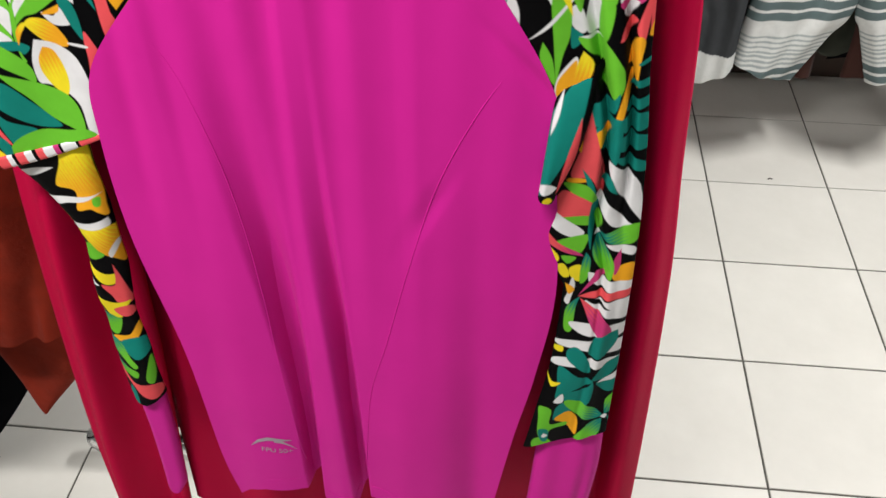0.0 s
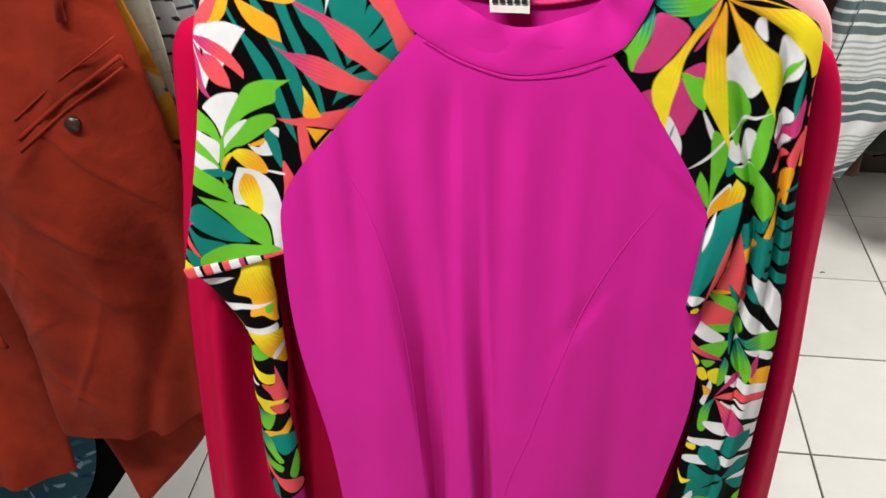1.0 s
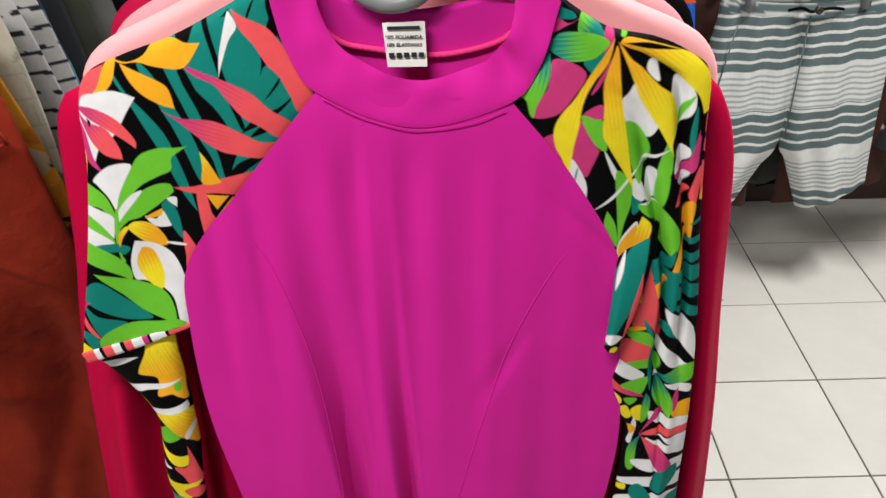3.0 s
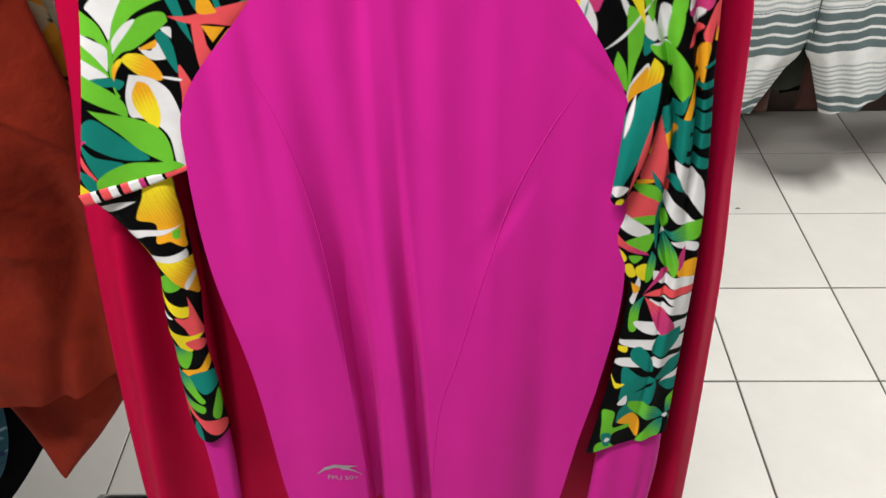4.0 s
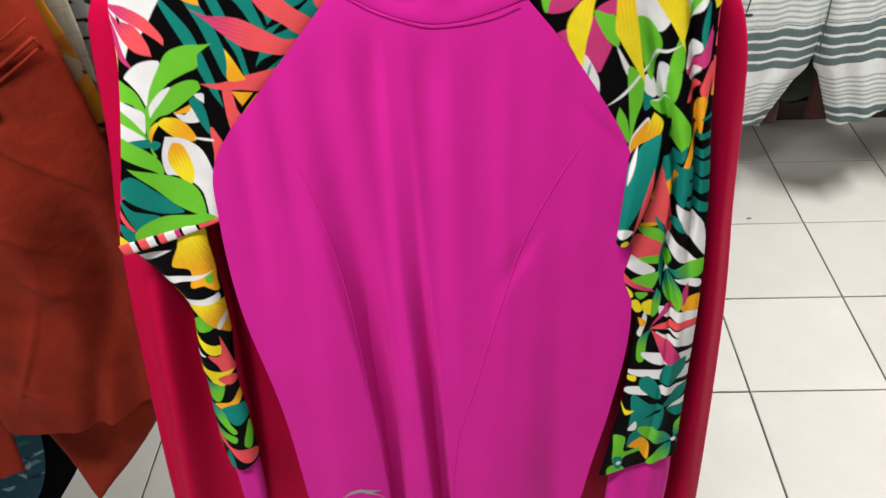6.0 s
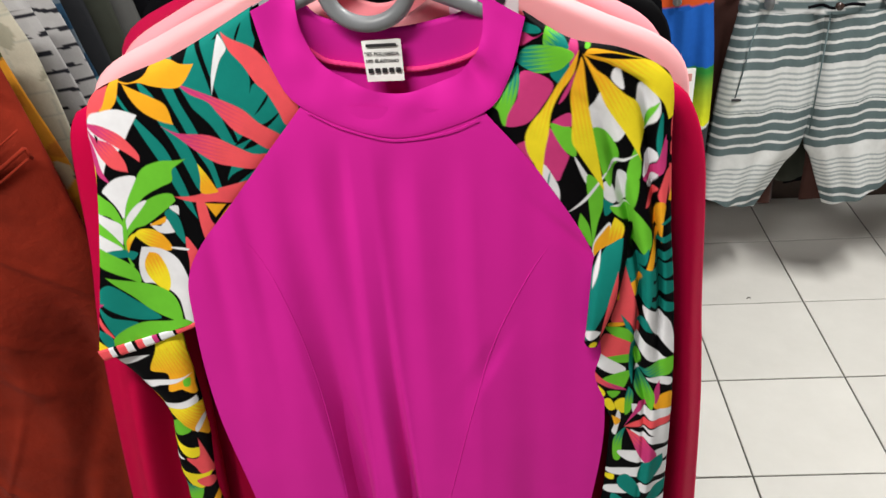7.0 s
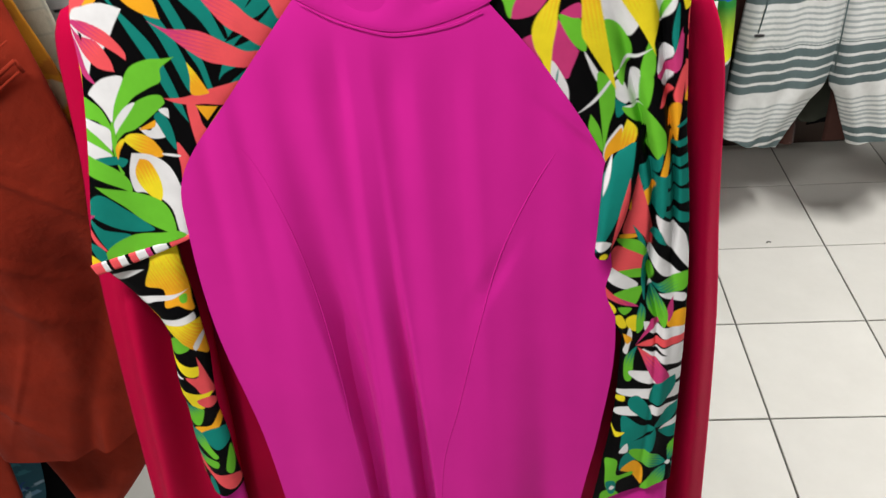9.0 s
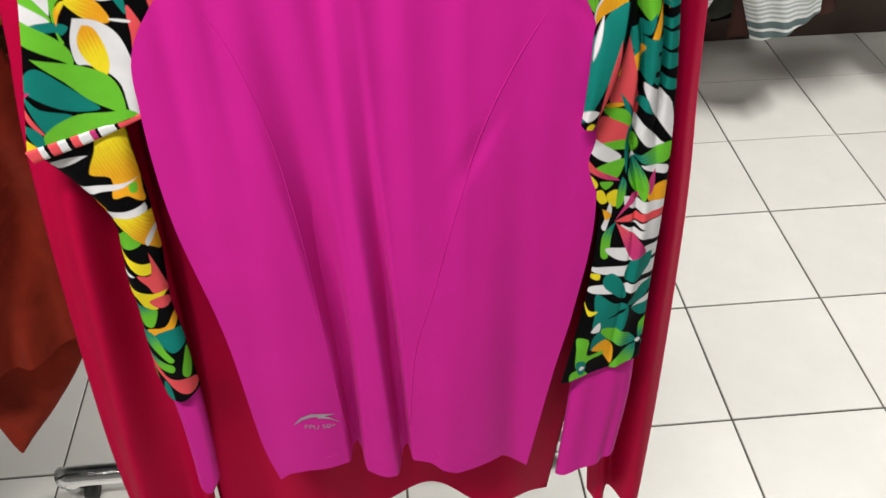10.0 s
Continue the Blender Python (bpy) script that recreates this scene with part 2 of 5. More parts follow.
class Dye:
    """Paints leaf, blob and patch motifs on cloth, in millimetres from a corner of the shirt."""

    def __init__(self, x, z, ground):
        self.x, self.z = (x + 0.6) * 1000, (z - 0.5) * 1000
        self.colour = np.tile(np.array(ground, float), (len(x), 1))

    def lay(self, inside, colour):
        a = np.clip(inside / 0.7 + 0.5, 0, 1)[:, None]
        self.colour = self.colour * (1 - a) + np.array(colour, float) * a

    def leaf(self, x0, z0, x1, z1, width, bend, c0, c1=None):
        dx, dz = x1 - x0, z1 - z0
        ln = math.hypot(dx, dz)
        ex, ez = dx / ln, dz / ln
        s = ((self.x - x0) * ex + (self.z - z0) * ez) / ln
        d = (self.x - x0) * -ez + (self.z - z0) * ex
        q = np.clip(s, 0, 1)
        d = d - 4 * bend * q * (1 - q)
        half = width / 2 * np.sin(np.pi * q) ** 0.95
        inside = half - np.abs(d) - np.where((s < 0) | (s > 1), 50, 0)
        c = np.array(c0, float)
        if c1 is not None:
            k = np.clip(smooth_step(s + 0.12 * np.sin(d * 2.6), 0.05, 0.6), 0, 1)[:, None]
            c = c * (1 - k) + np.array(c1, float) * k
        self.lay(inside, c)

    def blob(self, x, z, rx, rz, c):
        r = np.hypot((self.x - x) / rx, (self.z - z) / rz)
        self.lay((1 - r) * min(rx, rz), c)

    def inside(self, pts):
        """Signed distance to a closed line through pts; a point given twice is a sharp corner."""
        p = np.array(pts, float)
        n = len(p)
        ring = []
        for i in range(n):
            a, b, d, e = p[i - 1], p[i], p[(i + 1) % n], p[(i + 2) % n]
            if (b == d).all():
                continue
            ta = (d - a) / 2 if not (a == b).all() else (d - b) / 3
            tb = (e - b) / 2 if not (d == e).all() else (d - b) / 3
            for s in np.linspace(0, 1, 5)[:-1]:
                ring.append((2 * s ** 3 - 3 * s * s + 1) * b + (s ** 3 - 2 * s * s + s) * ta + (3 * s * s - 2 * s ** 3) * d + (s ** 3 - s * s) * tb)
        ring = np.array(ring)
        lo, hi = ring.min(0) - 2, ring.max(0) + 2
        near = np.full(len(self.x), -9.0)
        pick = np.where((self.x > lo[0]) & (self.x < hi[0]) & (self.z > lo[1]) & (self.z < hi[1]))[0]
        x, z = self.x[pick], self.z[pick]
        within = np.zeros(len(pick), bool)
        gap = np.full(len(pick), 1e9)
        for (xa, za), (xb, zb) in zip(ring, np.roll(ring, -1, axis=0)):
            within ^= ((za > z) != (zb > z)) & (x < (xb - xa) * (z - za) / ((zb - za) or 1e-9) + xa)
            q = np.clip(((x - xa) * (xb - xa) + (z - za) * (zb - za)) / ((xb - xa) ** 2 + (zb - za) ** 2 + 1e-9), 0, 1)
            gap = np.minimum(gap, np.hypot(x - xa - q * (xb - xa), z - za - q * (zb - za)))
        near[pick] = np.where(within, gap, -gap)
        return near

    def shape(self, c, *pts):
        self.lay(self.inside(pts), c)

    def petal(self, c0, c1, *pts):
        """A petal whose dye runs in streaks from c0 at its first point to c1 at the far end."""
        x0, z0 = pts[0]
        x1, z1 = max(pts, key=lambda q: (q[0] - x0) ** 2 + (q[1] - z0) ** 2)
        ln = math.hypot(x1 - x0, z1 - z0)
        ex, ez = (x1 - x0) / ln, (z1 - z0) / ln
        s = ((self.x - x0) * ex + (self.z - z0) * ez) / ln
        d = (self.x - x0) * -ez + (self.z - z0) * ex
        k = smooth_step(s + 0.10 * np.sin(d * 1.9 + x0) + 0.07 * np.sin(d * 4.3 + z0), 0.12, 0.62)[:, None]
        self.lay(self.inside(pts), np.array(c0, float) * (1 - k) + np.array(c1, float) * k)
        vein = (0.20 - np.abs(np.sin(d * 0.42 + 0.8 * np.sin(s * 4 + z0)))) * 2.2
        self.lay(np.minimum(np.minimum(self.inside(pts), vein), np.minimum(s - 0.12, 0.55 - s) * ln) - 0.35, np.array(c1, float) * np.array((0.92, 0.86, 0.86)))


def print_left(c):
    c.shape(T, (141, 836), (149, 821), (163, 803), (173, 787), (180, 763), (184, 743), (187, 720), (187, 720), (180, 733), (174, 750), (168, 770), (157, 796), (148, 817), (141, 830))
    c.shape(T, (160, 843), (170, 836), (184, 809), (192, 791), (198, 769), (204, 747), (204, 747), (194, 747), (187, 770), (180, 793), (171, 814))
    c.shape(T, (172, 862), (172, 862), (191, 865), (190, 837), (204, 800), (213, 771), (217, 752), (210, 747), (206, 767), (198, 786), (191, 809))
    c.shape(T, (193, 837), (193, 837), (207, 872), (207, 872), (223, 886), (264, 908), (264, 908), (264, 872), (292, 820), (292, 820), (271, 793), (252, 768), (232, 746), (232, 746), (220, 754), (227, 776), (217, 804), (203, 822))
    c.shape(K, (210, 883), (210, 883), (215, 885), (215, 885), (222, 848), (228, 822), (235, 794), (233, 790), (231, 794), (223, 822), (217, 852))
    c.shape(K, (191, 838), (196, 838), (209, 804), (216, 776), (219, 753), (214, 749), (211, 771), (204, 797))
    c.shape(K, (229, 877), (234, 882), (233, 878), (228, 876))
    c.shape(K, (247, 878), (251, 886), (254, 889), (248, 876))
    c.shape(K, (254, 853), (259, 843), (255, 839), (252, 833), (252, 833), (254, 843))
    c.shape(K, (253, 814), (253, 814), (263, 827), (267, 832), (265, 826), (257, 817))
    c.shape(K, (233, 789), (246, 801), (262, 807), (273, 815), (271, 811), (261, 802), (248, 794), (234, 788))
    c.shape(K, (238, 784), (238, 784), (247, 792), (254, 789), (242, 784))
    c.shape(K, (215, 747), (225, 761), (243, 768), (250, 768), (233, 756), (219, 746))
    c.shape(K, (264, 890), (268, 878), (268, 862), (265, 864), (261, 869), (264, 878))
    c.shape(K, (284, 827), (290, 822), (288, 816), (285, 818))
    c.shape(W, (234, 880), (239, 870), (232, 860), (225, 844), (221, 833), (221, 833), (223, 848), (228, 865), (232, 877))
    c.shape(C, (236, 882), (236, 882), (244, 877), (261, 869), (270, 857), (277, 844), (284, 833), (290, 816), (278, 803), (273, 816), (266, 832), (258, 841), (250, 856), (241, 868))
    c.petal(M, C, (193, 843), (193, 843), (205, 838), (228, 828), (244, 819), (255, 807), (273, 792), (262, 781), (247, 792), (234, 801), (223, 817), (216, 827), (202, 834))
    c.petal(M, C, (173, 808), (173, 808), (187, 801), (212, 798), (232, 787), (246, 779), (259, 777), (247, 765), (226, 769), (213, 773), (198, 785), (185, 798))
    c.shape(C, (189, 738), (196, 736), (198, 719), (202, 706), (190, 689), (189, 701), (188, 717))
    c.shape(C, (171, 743), (171, 743), (188, 743), (211, 749), (240, 755), (240, 755), (222, 733), (222, 733), (205, 736), (191, 736), (179, 739))
    c.shape(C, (171, 696), (174, 702), (183, 677), (170, 665), (171, 680))
    c.petal(Y, O, (197, 773), (197, 773), (202, 764), (208, 750), (209, 745), (195, 745), (197, 760))
    c.shape(O, (196, 735), (196, 735), (214, 733), (214, 733), (203, 721), (203, 721))
    c.shape(O, (201, 713), (217, 732), (213, 722), (202, 708))
    c.shape(O, (141, 846), (153, 844), (166, 849), (176, 860), (190, 861), (199, 858), (210, 858), (210, 858), (200, 844), (191, 839), (173, 841), (161, 844), (149, 843))
    c.shape(O, (147, 843), (147, 843), (156, 839), (171, 832), (181, 825), (184, 809), (184, 809), (174, 812), (161, 820), (153, 830))
    c.shape(O, (144, 849), (140, 831), (130, 820), (123, 816), (123, 816), (123, 822), (129, 831), (133, 839), (138, 846))
    c.shape(C, (134, 842), (134, 842), (127, 826), (120, 820), (106, 812), (106, 812), (106, 825), (116, 834))
    c.shape(W, (110, 814), (124, 821), (139, 823), (155, 818), (155, 818), (146, 806), (140, 797), (130, 785), (120, 779), (113, 765), (113, 765), (105, 779))
    c.petal(M, C, (105, 810), (105, 810), (120, 809), (135, 802), (144, 792), (149, 783), (148, 777), (148, 777), (140, 784), (127, 793), (114, 801))
    c.petal(M, C, (107, 807), (107, 807), (113, 798), (127, 793), (135, 778), (136, 768), (136, 768), (123, 771), (114, 781), (109, 795))
    c.shape(M, (106, 802), (106, 802), (110, 788), (112, 769), (118, 756), (118, 756), (107, 765), (105, 784))
    c.shape(K, (113, 801), (113, 801), (116, 798), (114, 793), (114, 793))
    c.shape(Y, (102, 793), (102, 793), (105, 779), (106, 767), (101, 745), (101, 745), (100, 760), (101, 779))
    c.shape(W, (108, 750), (123, 762), (141, 764), (137, 752), (128, 739), (122, 722), (122, 722), (118, 735), (111, 745))
    c.shape(G, (122, 721), (122, 721), (128, 739), (138, 756), (149, 771), (165, 777), (178, 777), (188, 778), (188, 778), (180, 773), (174, 768), (172, 758), (161, 753), (144, 744), (131, 729))
    c.shape(G, (121, 706), (121, 706), (127, 724), (143, 739), (158, 746), (169, 746), (171, 739), (171, 739), (165, 734), (154, 726), (140, 717), (130, 714))
    c.shape(W, (120, 710), (120, 710), (124, 724), (136, 737), (146, 741), (138, 731), (127, 719))
    c.shape(G, (99, 746), (109, 742), (116, 735), (120, 722), (120, 711), (110, 725), (95, 729))
    c.shape(W, (95, 728), (110, 723), (119, 716), (115, 698), (115, 698), (105, 712), (93, 721))
    c.shape(G, (93, 720), (105, 712), (114, 699), (115, 693), (110, 696), (99, 705), (91, 707))
    c.shape(W, (91, 707), (103, 703), (114, 694), (105, 690), (96, 691), (88, 694))
    c.shape(G, (121, 724), (123, 722), (121, 703), (118, 684), (120, 676), (117, 676), (116, 690), (117, 706))
    c.shape(T, (96, 690), (113, 693), (126, 689), (120, 682), (116, 685), (107, 685))
    c.shape(G, (87, 694), (101, 689), (115, 679), (122, 668), (121, 657), (112, 662), (97, 670), (84, 678))
    c.petal(Y, O, (129, 708), (122, 698), (118, 690), (119, 701), (125, 708))
    c.shape(W, (144, 718), (153, 715), (158, 723), (163, 715), (164, 708), (151, 708))
    c.petal(Y, O, (127, 708), (127, 708), (134, 713), (145, 712), (153, 705), (158, 691), (146, 690), (136, 697))
    c.shape(O, (144, 717), (156, 723), (159, 724), (157, 718), (148, 716))
    c.shape(T, (159, 728), (166, 731), (171, 718), (171, 696), (165, 705), (161, 718))
    c.shape(W, (164, 733), (172, 734), (171, 725), (171, 725))
    c.shape(W, (158, 693), (172, 691), (171, 689), (159, 691))
    c.shape(W, (131, 695), (131, 695), (147, 692), (161, 680), (167, 658), (168, 635), (165, 614), (156, 614), (154, 638), (145, 650), (132, 656), (124, 658), (124, 676))
    c.petal(O, Y, (136, 689), (136, 689), (144, 686), (149, 670), (149, 656), (144, 647), (134, 656), (129, 668), (130, 679))
    c.shape(T, (77, 646), (87, 655), (96, 654), (110, 640), (124, 627), (132, 618), (113, 616), (95, 622), (75, 638))
    c.shape(T, (74, 633), (85, 620), (108, 613), (99, 607), (83, 597), (83, 597), (78, 611))
    c.shape(G, (90, 664), (90, 664), (109, 660), (125, 656), (144, 648), (152, 635), (152, 615), (140, 618), (124, 627), (110, 643), (99, 654))
    c.shape(G, (76, 580), (79, 593), (91, 604), (112, 613), (137, 615), (154, 617), (160, 610), (135, 602), (118, 592), (98, 584))
    c.shape(C, (72, 623), (72, 623), (76, 611), (82, 597), (78, 599), (71, 611))
    c.shape(M, (74, 634), (81, 635), (74, 630))
    c.shape(T, (66, 605), (76, 602), (80, 594), (77, 582), (70, 590))
    c.shape(Y, (63, 593), (75, 581), (60, 578))


def print_leftlow(c):
    c.shape(W, (73, 563), (88, 570), (109, 573), (109, 573), (95, 565), (79, 558), (79, 558))
    c.petal(Y, O, (122, 595), (143, 600), (145, 577), (146, 556), (145, 535), (145, 523), (137, 529), (132, 532), (120, 530), (123, 545), (120, 551), (106, 552), (107, 560), (116, 578))
    c.shape(W, (92, 539), (92, 539), (107, 542), (129, 544), (144, 547), (144, 547), (128, 539), (111, 536), (99, 532))
    c.shape(G, (136, 542), (142, 543), (141, 534), (136, 535))
    c.shape(O, (102, 527), (102, 527), (108, 520), (113, 509), (107, 514))
    c.shape(W, (109, 514), (128, 517), (144, 521), (144, 521), (144, 512), (132, 510), (116, 507))
    c.petal(Y, O, (113, 507), (132, 510), (147, 511), (148, 490), (146, 466), (140, 473), (127, 484), (121, 494))
    c.shape(W, (136, 481), (145, 494), (148, 492), (138, 475))
    c.shape(G, (107, 478), (115, 489), (121, 494), (127, 486), (132, 479), (122, 473), (111, 473))
    c.shape(Y, (105, 477), (105, 477), (117, 462), (127, 455), (135, 453), (134, 443), (124, 443), (115, 454))
    c.shape(W, (106, 450), (118, 442), (108, 443))
    c.shape(C, (135, 466), (135, 466), (137, 457), (139, 446), (142, 428), (143, 417), (131, 419), (127, 429), (120, 443), (132, 441))
    c.shape(Y, (105, 436), (105, 436), (115, 425), (128, 419), (141, 419), (135, 412), (124, 410), (130, 399), (119, 399), (113, 414), (106, 422))
    c.shape(C, (124, 410), (139, 414), (142, 403), (130, 400))
    c.petal(T, G, (108, 405), (124, 398), (128, 395), (121, 376), (114, 374), (107, 384))
    c.shape(O, (113, 371), (131, 374), (142, 390), (143, 380), (136, 368), (118, 364))
    c.shape(T, (119, 364), (142, 370), (146, 352), (134, 342), (124, 350))
    c.petal(T, G, (108, 370), (118, 364), (126, 344), (132, 333), (126, 330), (114, 344), (107, 357))
    c.petal(T, G, (107, 338), (117, 330), (130, 325), (127, 315), (115, 317), (107, 326))
    c.shape(G, (145, 344), (146, 323), (142, 305), (136, 311), (141, 332))
    c.shape(C, (106, 336), (106, 336), (114, 315), (122, 305), (144, 302), (146, 287), (137, 280), (125, 288), (115, 303), (106, 316))
    c.shape(T, (114, 298), (119, 291), (120, 270), (110, 274))
    c.shape(G, (104, 316), (108, 300), (105, 297))


def print_right(c):
    c.shape(M, (471, 840), (486, 838), (497, 828), (487, 811), (475, 798), (458, 795), (461, 809), (468, 820))
    c.shape(M, (462, 772), (478, 783), (480, 762), (486, 745), (474, 757))
    c.shape(M, (494, 794), (508, 771), (510, 768), (505, 754), (501, 745), (490, 754), (488, 769))
    c.shape(M, (496, 799), (510, 805), (512, 794), (503, 794))
    c.shape(M, (511, 832), (515, 839), (509, 821), (501, 813))
    c.shape(M, (507, 854), (512, 863), (516, 863), (516, 849), (509, 843))
    c.shape(M, (473, 871), (481, 867), (489, 870), (480, 865), (470, 860))
    c.shape(T, (472, 879), (483, 876), (487, 871), (479, 870), (473, 872))
    c.petal(G, T, (490, 872), (497, 872), (505, 865), (509, 856), (498, 859), (489, 860))
    c.shape(T, (494, 839), (509, 847), (507, 835), (501, 829), (501, 829))
    c.petal(T, G, (467, 848), (467, 848), (472, 857), (482, 861), (500, 859), (513, 852), (508, 845), (500, 840), (484, 839), (473, 844))
    c.petal(T, G, (469, 845), (469, 845), (470, 833), (467, 820), (460, 805), (458, 795), (455, 798), (452, 809), (445, 814), (447, 823), (458, 834))
    c.shape(W, (530, 812), (536, 821), (544, 809), (553, 788), (557, 786), (548, 774), (538, 786), (530, 789), (526, 805))
    c.shape(W, (543, 831), (550, 838), (554, 822), (550, 822))
    c.shape(W, (569, 824), (581, 813), (585, 804), (584, 794), (575, 783), (570, 788), (567, 802), (564, 811))
    c.shape(W, (514, 768), (525, 751), (531, 740), (524, 743))
    c.shape(W, (489, 761), (499, 746), (503, 734), (503, 719), (503, 719), (494, 734), (488, 744))
    c.shape(T, (495, 755), (495, 755), (494, 744), (492, 735), (492, 735), (493, 748))
    c.shape(W, (540, 740), (547, 738), (552, 723), (547, 720), (540, 728))
    c.shape(W, (554, 719), (550, 727), (553, 745), (559, 747), (562, 732), (561, 719))
    c.shape(W, (574, 764), (584, 764), (584, 756), (573, 744), (573, 759))
    c.shape(G, (494, 797), (505, 794), (512, 791), (516, 768), (505, 775))
    c.shape(G, (529, 789), (540, 785), (551, 769), (552, 755), (548, 747), (546, 735), (539, 748), (534, 767))
    c.shape(G, (525, 748), (535, 743), (540, 733), (540, 717), (536, 702), (533, 677), (533, 677), (529, 712))
    c.shape(G, (564, 769), (566, 771), (570, 764), (570, 744), (560, 742), (560, 755))
    c.shape(G, (560, 745), (569, 744), (569, 727), (565, 711), (561, 719))
    c.shape(T, (540, 725), (540, 725), (550, 718), (548, 712), (542, 709))
    c.shape(G, (547, 717), (566, 714), (580, 698), (583, 689), (583, 679), (577, 670), (567, 682), (564, 698), (551, 709))
    c.shape(G, (521, 713), (521, 713), (529, 699), (532, 677), (520, 697))
    c.shape(W, (547, 717), (547, 717), (556, 718), (564, 715), (564, 715), (557, 715))
    c.shape(G, (584, 807), (580, 797), (575, 785), (572, 788), (577, 800))
    c.shape(T, (587, 798), (588, 776), (586, 759), (583, 771), (584, 787))
    c.shape(W, (509, 712), (509, 712), (523, 727), (541, 748), (541, 748), (569, 766), (569, 766), (547, 756), (541, 745), (525, 725))
    c.petal(O, Y, (517, 854), (517, 854), (513, 837), (502, 821), (495, 806), (493, 790), (490, 773), (489, 759), (488, 742), (488, 742), (482, 759), (476, 771), (474, 786), (479, 799), (489, 811), (501, 830), (510, 843))
    c.petal(O, Y, (519, 849), (519, 849), (521, 843), (524, 819), (529, 791), (534, 767), (541, 732), (541, 732), (530, 750), (516, 773), (512, 782), (512, 801), (511, 823))
    c.petal(O, Y, (520, 851), (520, 851), (526, 845), (539, 832), (553, 818), (565, 809), (570, 797), (573, 785), (569, 769), (571, 759), (571, 759), (558, 781), (548, 795), (539, 809), (533, 823), (528, 834))
    c.petal(O, Y, (521, 850), (521, 850), (527, 854), (548, 849), (570, 842), (581, 837), (594, 824), (600, 808), (597, 796), (592, 792), (592, 792), (587, 806), (576, 817), (564, 827), (550, 836), (537, 842))
    c.shape(K, (525, 850), (525, 850), (544, 849), (569, 842), (569, 842), (543, 845))
    c.shape(K, (524, 847), (524, 847), (537, 843), (545, 838), (541, 832), (531, 838))
    c.shape(G, (523, 858), (523, 858), (527, 857), (525, 854), (522, 855))
    c.shape(C, (595, 792), (600, 787), (602, 751), (603, 731), (597, 721), (595, 746), (595, 771))
    c.shape(M, (591, 780), (592, 761), (590, 746), (576, 739), (576, 739), (573, 744), (584, 754))
    c.shape(K, (591, 781), (591, 781), (596, 776), (595, 772), (591, 775))
    c.shape(K, (594, 763), (594, 763), (599, 758), (597, 753), (593, 757))
    c.shape(C, (592, 746), (596, 749), (595, 731), (593, 716), (587, 724))
    c.shape(W, (576, 739), (586, 744), (581, 731), (581, 731))
    c.shape(C, (587, 731), (581, 719), (576, 716), (576, 716), (579, 729))
    c.shape(O, (601, 737), (604, 721), (596, 721))
    c.shape(O, (588, 718), (594, 716), (593, 700), (593, 678), (593, 678), (588, 695), (584, 700))
    c.shape(O, (590, 692), (589, 678), (586, 656), (584, 638), (580, 651), (583, 673), (586, 689))
    c.shape(T, (589, 667), (606, 672), (606, 664), (590, 660))
    c.shape(T, (586, 656), (606, 657), (607, 644), (593, 642), (585, 646))
    c.shape(T, (585, 639), (607, 637), (608, 625), (585, 627))
    c.shape(T, (584, 621), (609, 613), (610, 604), (596, 608))
    c.shape(T, (593, 700), (605, 706), (604, 702), (593, 697))
    c.shape(T, (591, 684), (605, 687), (605, 681), (589, 679))
    c.shape(W, (546, 702), (537, 691), (533, 680), (533, 666), (541, 660), (543, 674), (548, 693))
    c.shape(O, (547, 699), (539, 690), (534, 680), (534, 669), (540, 665), (545, 680))
    c.petal(Y, O, (551, 706), (551, 706), (560, 696), (555, 679), (543, 670), (545, 688))
    c.shape(T, (561, 663), (575, 668), (581, 677), (579, 659), (566, 645))
    c.shape(T, (566, 642), (585, 655), (587, 621), (582, 615))
    c.shape(O, (567, 639), (578, 645), (576, 633), (571, 626))
    c.shape(C, (560, 665), (560, 665), (566, 645), (573, 622), (579, 597), (578, 577), (568, 598), (552, 598), (555, 616), (558, 628), (559, 646))
    c.shape(O, (557, 641), (558, 622), (554, 628))
    c.shape(O, (551, 597), (563, 598), (565, 595), (550, 593))
    c.shape(O, (553, 586), (569, 590), (570, 585), (556, 582))
    c.shape(G, (550, 581), (570, 583), (575, 572), (575, 566), (549, 575))
    c.shape(W, (581, 614), (590, 609), (608, 592), (615, 554), (615, 554), (594, 581), (583, 601))
    c.shape(T, (577, 593), (583, 601), (591, 584), (591, 584), (578, 591))
    c.shape(W, (575, 582), (589, 570), (603, 555), (613, 551), (594, 550), (583, 559), (575, 572))
    c.shape(T, (560, 607), (560, 607), (567, 599), (573, 585), (573, 572), (573, 572), (567, 588))
    c.shape(G, (547, 592), (564, 592), (573, 582), (574, 572), (555, 583))
    c.shape(C, (546, 584), (557, 582), (573, 572), (572, 560), (553, 558), (540, 564))
    c.shape(G, (547, 558), (570, 560), (573, 551), (567, 550), (556, 552))
    c.shape(W, (539, 564), (551, 557), (568, 543), (561, 537), (548, 542), (536, 554))
    c.shape(G, (546, 533), (571, 540), (571, 529), (566, 519), (555, 523))
    c.petal(M, C, (570, 516), (570, 516), (555, 520), (539, 530), (531, 539), (533, 551), (538, 542), (549, 530), (566, 520))
    c.shape(G, (551, 517), (564, 515), (557, 508))
    c.shape(T, (529, 536), (536, 530), (532, 526))
    c.shape(Y, (531, 525), (539, 527), (549, 516), (546, 510))
    c.shape(Y, (547, 504), (554, 508), (560, 495), (554, 492))
    c.shape(Y, (559, 503), (569, 506), (570, 488), (562, 492))
